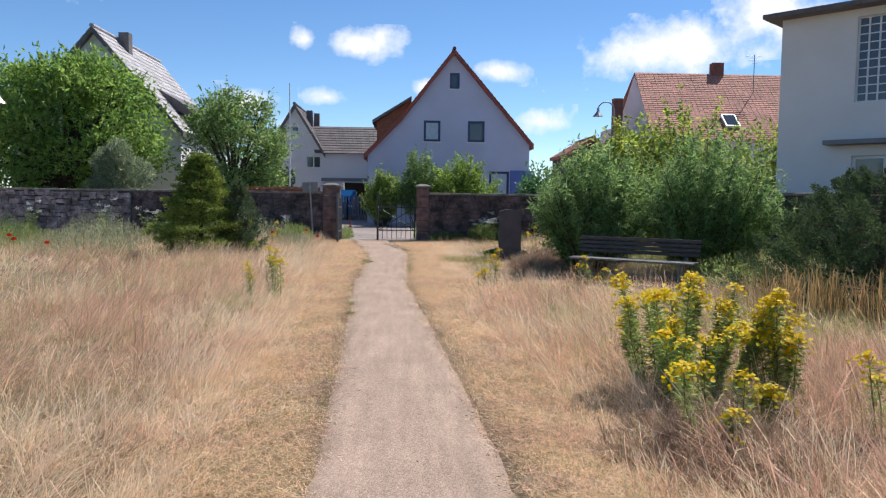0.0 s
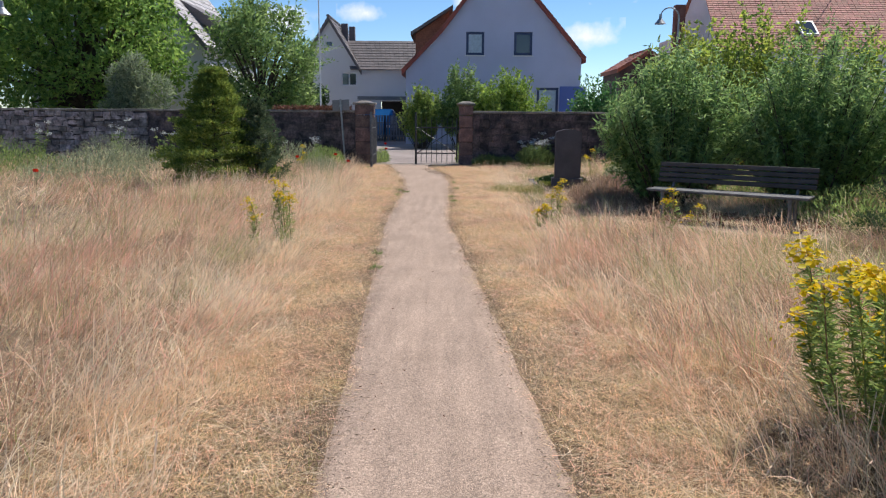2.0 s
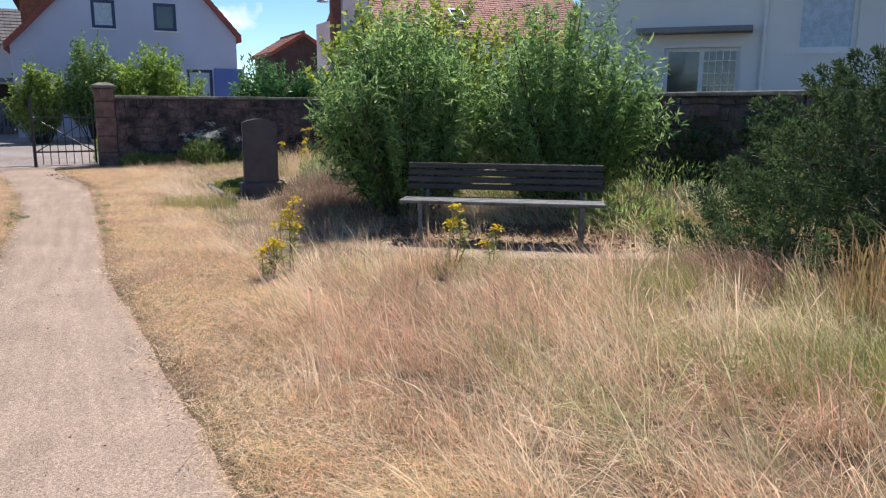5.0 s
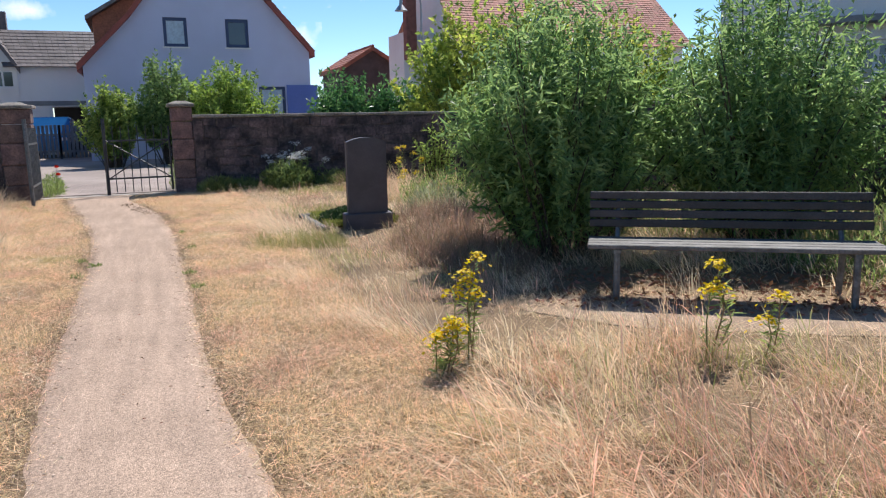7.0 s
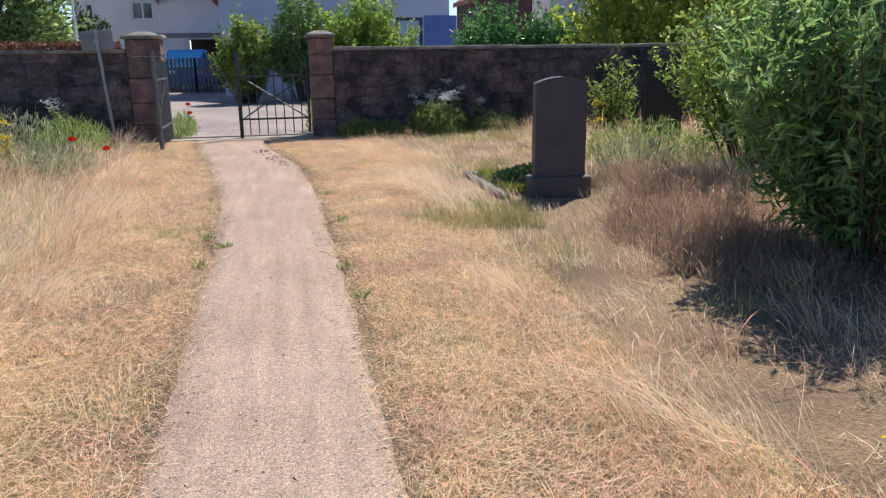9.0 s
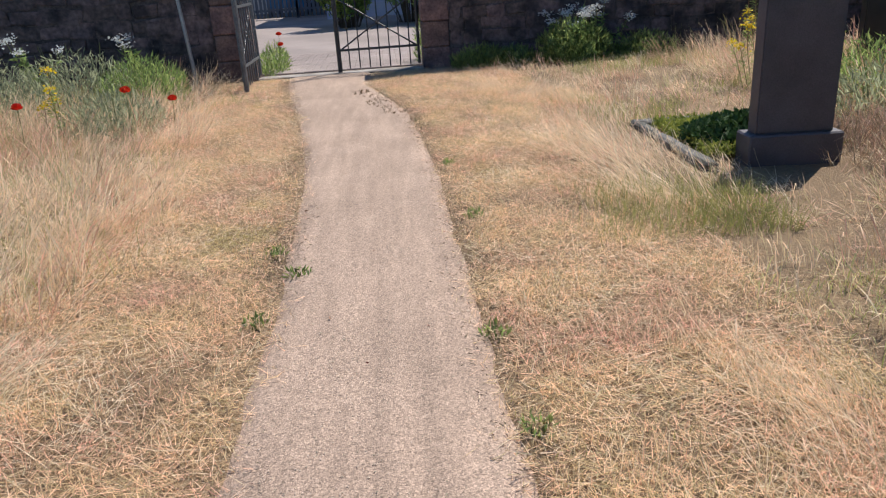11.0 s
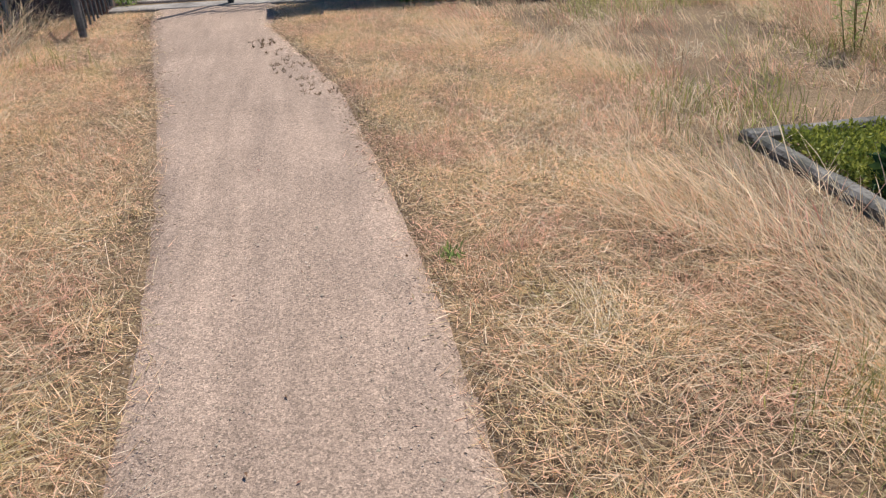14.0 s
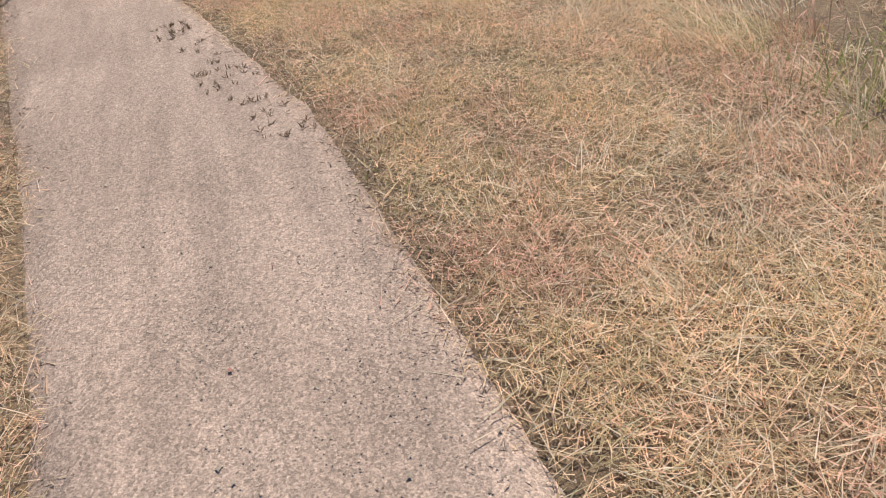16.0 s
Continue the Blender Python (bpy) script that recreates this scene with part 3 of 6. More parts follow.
def rubble(parent, x0, x1, z0, z1, y, seed, course=0.17, length=0.36, joined=False, axis="x", stone=None):
    """Courses of rough stones set into the face of a wall."""
    rs = random.Random(seed)
    z = z0
    out = []
    while z < z1 - 0.05:
        h = min(course * rs.uniform(0.65, 1.45), z1 - z)
        if z1 - z - h < 0.07:
            h = z1 - z
        x = x0
        while x < x1 - 0.02:
            w = min(length * rs.uniform(0.4, 1.5), x1 - x)
            if x1 - x - w < 0.12:
                w = x1 - x
            hj = h * rs.uniform(0.72, 1.12)
            out.append((x + w / 2, z + h / 2 + rs.uniform(-0.03, 0.03), w - 0.018, hj, y + rs.uniform(-0.010, 0.012), rs.randrange(8)))
            x += w
        z += h
    if joined:
        bm = bmesh.new()
        for cx, cz, w, h, yy, k in out:
            b0 = len(bm.verts)
            bm.from_mesh(stone_meshes[k])
            bm.verts.ensure_lookup_table()
            for v in [bm.verts[i] for i in range(b0, len(bm.verts))]:
                p = (cx + v.co.x * w, yy + v.co.y * 0.1, cz + v.co.z * h)
                v.co = p if axis == "x" else (p[1], p[0], p[2])
        ob = part("stonework", bm, stone or M_STONE_J, parent)
        ob.data.materials.clear()
        ob.data.materials.append(stone or M_STONE_J)
        ob["kind"] = "stuff"
        return
    for cx, cz, w, h, yy, k in out:
        s = new("stone", stone_meshes[k])
        s.parent = parent
        s.location, s.scale = (cx, yy, cz), (w, 0.055, h)
        s.rotation_euler = (0, rs.uniform(-0.10, 0.10), 0)


M_STONE_J = mat("red_sandstone_far", (0.15, 0.115, 0.11), 0.9, scale=2.6, spread=0.42, fine=24, bump=0.6, bump_dist=0.02, dark=(0.075, 0.055, 0.055), island=0.3)


def boundary(name, x0, x1):
    w = thing(name, "old rubble wall of dark red sandstone with pale coping", "wall", kind="structure")
    part("core", boxed(x0, x1, WALL_Y, WALL_Y + 0.38, -0.15, WALL_TOP - 0.002), M_MORTAR, w)
    return w


wall_right = boundary("wall_north_right", 1.32, 9.3)
wall_left = boundary("wall_north_left", -24.0, -2.35)
side = thing("wall_east", "dark weathered rubble wall along the side of the graveyard", "wall", kind="structure")
part("core", boxed(9.3, 9.65, -14, WALL_Y + 0.38, -0.15, 1.66), M_MORTAR, side)
part("coping", boxed(9.22, 9.73, -14, WALL_Y + 0.45, 1.662, 1.73, bevel=0.015), M_CAP, side)


def coping(parent, x0, x1, seed):
    rs = random.Random(seed)
    x = x0
    while x < x1 - 0.05:
        w = min(rs.uniform(0.7, 1.1), x1 - x)
        part("coping_stone", boxed(x, x + w - 0.008, WALL_Y - 0.06, WALL_Y + 0.44, WALL_TOP, WALL_TOP + rs.uniform(0.062, 0.075), bevel=0.012), M_CAP, parent)
        x += w


coping(wall_right, 1.32, 9.3, 1)
coping(wall_left, -24.0, -2.35, 2)


def pillar(name, x0, x1):
    p = thing(name, "square sandstone gate pillar with a flat stone cap", "gate pillar", group="gate pillars")
    z = -0.1
    heights = [0.42, 0.40, 0.44, 0.38, 0.30]
    for k, h in enumerate(heights):
        o = 0.012 * (k % 2)
        part("block", boxed(x0 + o * 0.5, x1 - o * 0.5, WALL_Y - 0.03 + o, WALL_Y + 0.43, z, z + h - 0.008, bevel=0.018), M_PILLAR, p)
        z += h
    bm = bmesh.new()
    box(bm, x0 - 0.06, x1 + 0.06, WALL_Y - 0.09, WALL_Y + 0.49, z, z + 0.07, bevel=0.015)
    r = bmesh.ops.create_cone(bm, cap_ends=True, segments=4, radius1=0.36, radius2=0.16, depth=0.06, matrix=Matrix.Translation(((x0 + x1) / 2, WALL_Y + 0.2, z + 0.10)) @ Matrix.Rotation(radians(45), 4, "Z"))
    part("cap", bm, M_CAP, p)
    return p


pillar("gate_pillar", 0.88, 1.32)
pillar("gate_pillar", -2.35, -1.76)


def gate_leaf(name, label, m, width, height, material, flip=1):
    """A leaf of welded bars in its own x-z plane, hinged at the origin."""
    g = thing(name, label, "gate", m, group="gate leaves")
    X = lambda u: flip * u
    fr = bmesh.new()
    tube(fr, (X(0.02), 0, 0.06), (X(0.02), 0, height), 0.022)
    tube(fr, (X(width), 0, 0.0), (X(width), 0, height + 0.18), 0.036)
    for z in (height * 0.24, height * 0.80):
        box(fr, min(X(0.02), X(width)), max(X(0.02), X(width)), -0.012, 0.012, z - 0.018, z + 0.018)
    part("gate_frame", fr, material, g)
    n = 8
    for k in range(1, n):
        u = width * k / n
        part("bar", tube(bmesh.new(), (X(u), 0, 0.05), (X(u), 0, height + 0.02), 0.011, 0.011, 6), material, g)
    lo, hi = height * 0.24, height * 0.80
    for (ua, za), (ub, zb) in (((0.04, lo), (width - 0.03, hi)), ((width - 0.03, lo), (0.04, hi))):
        part("brace", tube(bmesh.new(), (X(ua), -0.02, za), (X(ub), -0.02, zb), 0.013, 0.013, 6), material, g)
    return g


gate_leaf("gate_leaf", "dark iron bar gate leaf standing half closed", pose(0.84, 26.45, 0.02, 0, 0, 1), 1.30, 1.42, M_IRON, -1)
gate_leaf("gate_leaf", "grey iron bar gate leaf swung open inward", pose(-1.70, 26.30, 0.02, 0, 0, -90), 1.40, 1.42, M_GREYIRON, 1)


threshold = mesh_ob("threshold", boxed(-1.76, 0.88, 26.30, 26.62, -0.05, 0.018, bevel=0.008), M_CAP)
tagged(threshold, "worn stone sill between the gate pillars", "threshold", kind="structure")
block = boxed(-0.118, 0.118, -0.078, 0.078, -0.03, 0.012, bevel=0.006)
block_mesh = bpy.data.meshes.new("paving_block")
block.to_mesh(block_mesh)
block.free()
block_mesh.materials.append(M_PAVE)
for r in range(20):
    for c in range(13):
        b = new("paving_block", block_mesh)
        b.parent = road
        b.location = (-1.95 + c * 0.242 + 0.121 * (r % 2), 26.99 + r * 0.162, 0.003 * ((r * 7 + c * 5) % 3) / 3)


# ---- houses ----
def gable_house(name, label, x0, x1, ridge_x, eave_l, eave_r, ridge_z, y0, y1, wall_mat, tile, rows, holes, over=0.35, thick=0.12, verge=None, z0=-0.1, slope_cut=None):
    """A house whose gable faces -y, with its ridge running back along y."""
    h = thing(name, label, "house")
    top = [(x0, eave_l), (ridge_x, ridge_z), (x1, eave_r)] if not slope_cut else slope_cut
    part("gable_wall", pierced_wall(top, x0, x1, holes, z0, y0, y0 + 0.3), wall_mat, h)
    part("gable_wall", pierced_wall(top, x0, x1, [], z0, y1 - 0.3, y1), wall_mat, h)
    part("side_wall", boxed(x0, x0 + 0.3, y0 + 0.3, y1 - 0.3, z0, top[0][1] - 0.05), wall_mat, h)
    part("side_wall", boxed(x1 - 0.3, x1, y0 + 0.3, y1 - 0.3, z0, top[-1][1] - 0.05), wall_mat, h)
    for side_ in (0, 1):
        pts = top if side_ == 0 else top[::-1]
        apex = max(range(len(pts)), key=lambda i: pts[i][1])
        seq = list(pts[:apex + 1])
        (xa, za), (xb, zb) = seq[0], seq[1]
        k = over / math.hypot(xb - xa, zb - za)
        seq[0] = (xa - (xb - xa) * k, za - (zb - za) * k)
        for (xa, za), (xb, zb) in zip(seq, seq[1:]):
            n = max(2, round(rows * math.hypot(xb - xa, zb - za) / 8.0))
            a, b = (xa, y0 - over, za + 0.06), (xa, y1 + over, za + 0.06)
            d, c = (xb, y0 - over, zb + 0.06), (xb, y1 + over, zb + 0.06)
            part("roof", tiled_slope(a, b, c, d, n, per=round((y1 - y0) / 0.32)), tile, h)
            bm = bmesh.new()
            dx, dz = xb - xa, zb - za
            prism(bm, [(xa, za - 0.20), (xb, zb - 0.20), (xb, zb + 0.055), (xa, za + 0.055)] if dx > 0 else [(xb, zb - 0.20), (xa, za - 0.20), (xa, za + 0.055), (xb, zb + 0.055)], y0 - over, y1 + over)
            part("eaves_board", bm, verge or tile, h)
    part("ridge_tiles", tube(bmesh.new(), (ridge_x, y0 - over, ridge_z + 0.1), (ridge_x, y1 + over, ridge_z + 0.1), 0.11), tile, h)
    return h


HY = 43.5
hw = [(1.46, 2.42, 4.70, 5.90), (4.00, 4.97, 4.70, 5.90), (2.93, 3.49, 7.72, 8.62), (5.28, 6.44, 1.55, 3.03)]
main_house = gable_house("house", "lavender rendered gabled house with red tiled roof and blue windows", -1.75, 7.6, 3.15, 4.25, 4.65, 9.85, HY, HY + 11, M_LAV, M_REDTILE, 26, hw, over=0.30, verge=M_VERGE,
                         slope_cut=[(-1.75, 4.05), (0.2, 6.05), (3.15, 9.85), (7.6, 4.75)])
for k, h in enumerate(hw):
    window("window", *h[:2], *h[2:], HY, main_house, M_FRAME, curtain=(k in (0, 3)), label="blue framed window", frame=0.13)
part("plinth_panel", boxed(6.50, 7.9, HY - 0.05, HY - 0.002, 0.0, 3.1), M_BLUE, main_house, "blue painted lower wall")
part("dormer_cheek", prism(bmesh.new(), [(-1.25, 4.75), (0.3, 6.25), (0.55, 7.0), (-1.25, 5.85)], HY + 0.6, HY + 4.5), M_REDTILE, main_house, "red tiled dormer cheek")
part("dormer_roof", prism(bmesh.new(), [(-1.5, 5.72), (0.75, 7.15), (0.75, 7.3), (-1.5, 5.9)], HY + 0.2, HY + 5.0), M_GREYTILE, main_house)

WY = 53.0
ww = [(-6.55, -5.53, 3.43, 4.28), (-7.57, -7.06, 5.92, 6.31), (-8.7, -8.35, 3.4, 4.2)]
white_house = gable_house("house", "white rendered gabled house with dark grey roof", -9.3, -5.35, -7.33, 4.55, 4.55, 7.75, WY, WY + 9, M_WHITE, M_GREYTILE, 22, ww, over=0.25, verge=M_GREYTILE)
for k, h in enumerate(ww):
    window("window", *h[:2], *h[2:], WY, white_house, M_WFRAME, bars=2 if k == 0 else 1, label="white framed window")
part("wing_wall", pierced_wall([(-5.35, 4.5), (-1.3, 4.5)], -5.35, -1.3, [(-3.95, -1.75, -0.1, 2.45)], -0.1, WY + 0.02, WY + 0.3), M_WHITE, white_house)
part("wing_ledge", boxed(-5.5, -1.4, WY - 0.06, WY + 0.01, 2.52, 2.75), M_GREYBASE, white_house)
# garage back and ceiling: the shade inside is put into their near-black colour
part("garage_back", boxed(-4.2, -1.5, WY + 3.5, WY + 3.6, -0.1, 2.6), M_SHADE, white_house)
part("garage_ceiling", boxed(-4.2, -1.5, WY + 0.31, WY + 3.49, 2.46, 2.56), M_SHADE, white_house)
part("wing_roof", tiled_slope((-5.9, WY - 0.3, 4.45), (-1.0, WY - 0.3, 4.45), (-1.0, WY + 2.6, 6.55), (-6.9, WY + 2.6, 6.55), 11, per=18), M_GREYTILE, white_house)
for cx, w, zt in ((-6.72, 0.22, 7.75), (-6.2, 0.2, 7.55)):
    part("chimney", boxed(cx - w, cx + w, WY + 3, WY + 3.4, 6.2, zt), M_GREYTILE, white_house)

left_house = gable_house("house", "pale house with sunlit slate roof behind the trees", -18.0, -10.2, -14.1, 4.6, 4.6, 9.15, 36.5, 45.3, M_CREAM, M_SLATE, 22, [(-15.0, -13.9, 3.6, 4.9)], over=0.3, verge=M_GREYTILE)
part("chimney", boxed(-13.95, -13.45, 39.0, 39.5, 8.0, 9.55), M_GREYTILE, left_house)
part("dormer", prism(bmesh.new(), [(-12.2, 6.2), (-9.9, 5.2), (-9.9, 5.6), (-12.2, 6.9)], 38.5, 43.5), M_GREYTILE, left_house)

red_house = thing("house", "house with a large faded red tile roof and brick chimneys", "house")
part("front_wall", boxed(15.0, 28.0, 42.8, 43.1, -0.1, 5.2), M_CREAM, red_house)
part("gable_wall", prism(bmesh.new(), [(-52.4, -0.1), (-42.8, -0.1), (-42.8, 5.2), (-47.6, 9.35), (-52.4, 5.2)], 14.9, 15.2), M_CREAM, red_house).matrix_basis = Matrix.Rotation(radians(-90), 4, "Z") @ Matrix.Diagonal((1, 1, 1, 1))
part("roof", tiled_slope((14.4, 42.3, 5.0), (28.4, 42.3, 5.0), (28.4, 47.6, 9.55), (14.9, 47.6, 9.55), 34, per=46), M_OLDTILE, red_house)
part("roof", tiled_slope((14.4, 52.9, 5.0), (28.4, 52.9, 5.0), (28.4, 47.6, 9.55), (14.9, 47.6, 9.55), 30, per=20), M_OLDTILE, red_house)
part("chimney", boxed(19.9, 20.6, 47.4, 48.0, 9.0, 10.25), M_BRICK, red_house)
part("annex", boxed(13.2, 14.9, 46.5, 49.0, -0.1, 5.9), M_CREAM, red_house)
part("chimney", boxed(13.2, 13.75, 46.0, 46.5, 4.5, 7.7), M_BRICK, red_house)

# the pale building beyond the side wall, turned against the graveyard
BLD = pose(11.0, 20.9, 0, 0, 0, -48.5)
bld = thing("house", "tall pale rendered building with a glass block stair window", "house", BLD)
bh = [(1.70, 3.25, 0.9, 2.74), (4.28, 5.40, 2.62, 4.3), (1.70, 2.95, 4.12, 6.3)]
part("front_wall", pierced_wall([(-0.2, 6.6), (14, 6.6)], -0.2, 14, bh, -0.1, 0.0, 0.35), M_CREAM, bld)
part("end_wall", boxed(-0.2, 0.15, 0.35, 9.0, -0.1, 6.6), M_CREAM, bld)
part("roof", prism(bmesh.new(), [(-0.55, 6.5), (14.7, 6.5), (14.7, 6.62), (-0.55, 6.62)], -0.5, 9.6), M_GREYTILE, bld)
part("canopy", boxed(1.12, 3.46, -0.45, -0.002, 3.02, 3.14, bevel=0.01), M_GREYBASE, bld, "thin grey canopy slab")
pipe = bmesh.new()
tube(pipe, (3.68, -0.06, 0.0), (3.68, -0.06, 6.5), 0.045, 0.045, 10)
part("downpipe", pipe, M_WFRAME, bld, "white rain downpipe")
for k in range(4):
    part("grille_bar", boxed(2.62 + k * 0.14, 2.64 + k * 0.14, 0.07, 0.085, 0.98, 2.66), M_WFRAME, bld)
for k in range(6):
    part("grille_bar", boxed(2.52, 3.17, 0.072, 0.083, 1.15 + k * 0.26, 1.17 + k * 0.26), M_WFRAME, bld)
for k, h in enumerate(bh):
    window("window", *h[:2], *h[2:], 0.05, bld, M_WFRAME, bars=(2, 1, 5)[k], curtain=(k == 1), sill=(k == 1), label="white framed window", tiers=(1, 1, 10)[k], frame=(0.08, 0.09, 0.035)[k])


# ---- trees and shrubs ----
G1, G2, G3 = "trees behind the wall", "shrubs behind the bench", "shrubs before the house"
woody("tree", "large walnut-like tree with dense green crown", "tree", -13.5, 32.0, 0.4, 7.3, 4.3, 3.0, L_TREE, 28000, 0.23, 0.10, 70, 0.25, 1, 11, group=G1, size=0.25, gaps=0.8, hollow=0.45, shoots=420, shoot_len=0.9)
woody("tree", "broad green tree beside the lamp", "tree", -19.5, 32.0, 0.4, 6.6, 3.8, 3.2, L_TREE, 13000, 0.21, 0.10, 24, 0.22, 1, 12, group=G1, size=0.34, gaps=0.5, shoots=160, shoot_len=0.8)
woody("tree", "slender light green elder tree", "tree", -6.9, 33.0, 0.3, 6.0, 2.35, 1.8, L_TREE2, 16000, 0.18, 0.08, 50, 0.14, 1, 13, group=G1, size=0.26, gaps=0.8, hollow=0.4, shoots=420, shoot_len=0.8)
woody("shrub", "silvery willow-leaved shrub behind the wall", "shrub", -10.2, 28.4, 0.2, 3.5, 1.5, 1.2, L_SILVER, 11000, 0.17, 0.035, 12, 0.06, 5, 14, shape="column")
shoot_shrub("shrub", "tall bushy shrub with narrow green leaves beside the bench", 4.50, 16.35, 1.38, 1.15, 2.72, L_BUSH, 520, 56, 0.125, 0.030, 15, G2)
shoot_shrub("shrub", "tall bushy shrub with narrow green leaves behind the bench", 6.75, 15.75, 1.50, 1.10, 2.98, L_BUSH, 520, 56, 0.125, 0.030, 16, G2)
shoot_shrub("shrub", "broad-leaved yellowish green shrub beside the dark gravestone", 6.15, 19.9, 1.55, 1.2, 3.0, L_PRIVET, 260, 44, 0.085, 0.046, 27, droop=0.2, low=0.3)
for tx, tb, th, tr, seed_ in ((9.5, 0.6, 5.0, 2.2, 17), (11.9, 0.45, 5.7, 2.6, 34), (15.4, 0.3, 4.8, 2.3, 35)):
    shoot_shrub("tree", "yellowing fig-leaved tree behind the wall", tx, 30.0, tr, 1.8, th, L_YELLOW, 250, 28, 0.19, 0.11, seed_, G1, low=tb, base=0.1, even=0.45)["category"] = "tree"
shoot_shrub("shrub", "loose light green shrub in front of the house", -0.7, 38.0, 0.95, 0.9, 2.95, L_PRIVET, 260, 34, 0.15, 0.075, 18, G3, low=0.3, even=0.5)
shoot_shrub("shrub", "tree-like green shrub before the house", 1.25, 38.8, 1.3, 1.1, 4.0, L_TREE2, 300, 40, 0.16, 0.08, 19, G3, low=0.35, even=0.5)
shoot_shrub("shrub", "bright green rounded hazel shrub before the house", 3.3, 38.0, 1.75, 1.3, 3.65, L_BRIGHT, 480, 44, 0.15, 0.075, 20, G3, even=0.6)
for lx, lh in ((6.5, 3.2), (8.5, 3.0), (10.6, 2.8)):
    shoot_shrub("shrub", "glossy laurel shrub behind the wall", lx, 33.5, 1.35, 1.0, lh, L_LAUREL, 300, 34, 0.17, 0.075, 21 + round(lx), "laurel hedge", even=0.5)
sprayed_conifer("conifer", "golden-tipped dense dwarf conifer in the meadow", "conifer", -4.62, 19.6, 1.20, 1.12, 2.5, L_YEW, 125, 300, 22, rise=0.1, profile=0.72, plume=0.46, squash=0.22, power=1.15, rough=0.26, length=0.07, width=0.026)
sprayed_conifer("conifer", "dark grey-green low conifer beside the golden one", "conifer", -3.68, 19.75, 0.66, 0.7, 1.85, L_YEWDARK, 100, 150, 24, rise=0.7, plume=0.42, power=1.15, rough=0.2, plumes=True)
sprayed_conifer("juniper", "dark spreading juniper bush", "juniper", 7.6, 11.4, 1.9, 1.75, 1.98, L_JUNIPER, 210, 320, 23, rise=1.0, profile=0.40, plume=0.62, length=0.055, width=0.020, low=0.0, power=1.4, rough=0.24, plumes=True)
shoot_shrub("shrub", "small light green ash-like shrub at the wall", 6.45, 25.0, 0.62, 0.45, 1.5, L_PRIVET, 46, 26, 0.13, 0.035, 25, even=0.4)
for k, (tx, th) in enumerate(((-9.6, 3.3), (-8.8, 3.7), (-8.0, 3.5), (-7.2, 3.8), (-6.5, 3.4))):
    woody("thuja", "dark green columnar thuja of a hedge", "thuja", tx, 45.0, 0.0, th, 0.55, 0.5, L_THUJA, 2600, 0.14, 0.06, 10, 0.05, 1, 40 + k, group="thuja hedge", shape="column", droop=0.0)


# ---- bench, stones, graves ----
def bench():
    a, b = Vector((3.57, 14.38, 0)), Vector((5.42, 13.08, 0))
    ang = math.degrees(math.atan2(b.y - a.y, b.x - a.x))
    mid = (a + b) / 2
    g = thing("bench", "long dark wooden park bench with slatted backrest", "bench", pose(mid.x, mid.y, 0, 0, 0, ang))
    L = (b - a).length / 2
    for k in range(4):
        y = 0.01 + k * 0.115
        part("seat_slat", boxed(-L, L, y, y + 0.10, 0.425, 0.462, bevel=0.006), M_SEATWOOD, g, "grey seat plank")
    for k in range(4):
        z, y = 0.535 + k * 0.078, 0.52 + k * 0.028
        bm = boxed(-L, L, y, y + 0.030, z, z + 0.066, bevel=0.006)
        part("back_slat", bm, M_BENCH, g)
    for x in (-L + 0.24, L - 0.24):
        fr = bmesh.new()
        bent(fr, [(x, 0.05, 0.0), (x, 0.06, 0.40)], 0.028, 0.028)
        part("leg", fr, M_GREYIRON, g)
        part("leg", bent(bmesh.new(), [(x, 0.50, 0.0), (x, 0.44, 0.40)], 0.028, 0.028), M_GREYIRON, g)
        part("seat_bearer", boxed(x - 0.03, x + 0.03, 0.03, 0.50, 0.385, 0.424, bevel=0.005), M_GREYIRON, g)
        part("back_post", bent(bmesh.new(), [(x, 0.46, 0.36), (x, 0.575, 0.57), (x, 0.66, 0.83)], 0.022, 0.018), M_GREYIRON, g)
    pad = bmesh.new()
    bmesh.ops.create_circle(pad, cap_ends=True, segments=40, radius=1.0, matrix=Matrix.Translation((mid.x - 0.05, mid.y - 0.22, -0.006)) @ Matrix.Rotation(radians(ang), 4, "Z") @ Matrix.Diagonal((1.75, 0.52, 1, 1)))
    for v in pad.verts:
        v.co += Vector((noise.noise(v.co * 1.3) * 0.14, noise.noise(v.co * 1.3 + Vector((5, 5, 5))) * 0.14, 0))
    tagged(mesh_ob("pavement_bench_pad", pad, M_PAD), "bare trodden gravel patch before the bench", "gravel patch", kind="structure")


bench()


def headstone(x, y, w, h, d, turn, label, arch=0.04, plinth=True, stone=None):
    g = thing("gravestone", label, "gravestone", pose(x, y, 0, 0, 0, turn), group="gravestones")
    zb = 0.20 if plinth else -0.05
    if plinth:
        part("plinth", boxed(-w / 2 - 0.06, w / 2 + 0.06, -d / 2 - 0.05, d / 2 + 0.05, -0.05, 0.20, bevel=0.012), M_GRANITE, g)
    n = 12
    top = [(w / 2 * (1 - 2 * k / n), h - 0.05 + arch * 1.6 * (1 - (1 - 2 * k / n) ** 2)) for k in range(n + 1)]
    bm = prism(bmesh.new(), [(-w / 2, zb), (w / 2, zb)] + top, -d / 2, d / 2)
    bmesh.ops.bevel(bm, geom=[e for e in bm.edges if abs(e.verts[0].co.y - e.verts[1].co.y) < 1e-5], offset=0.012, segments=2, affect="EDGES")
    bmesh.ops.recalc_face_normals(bm, faces=bm.faces)
    part("slab", bm, stone or M_GRANITE, g)
    return g


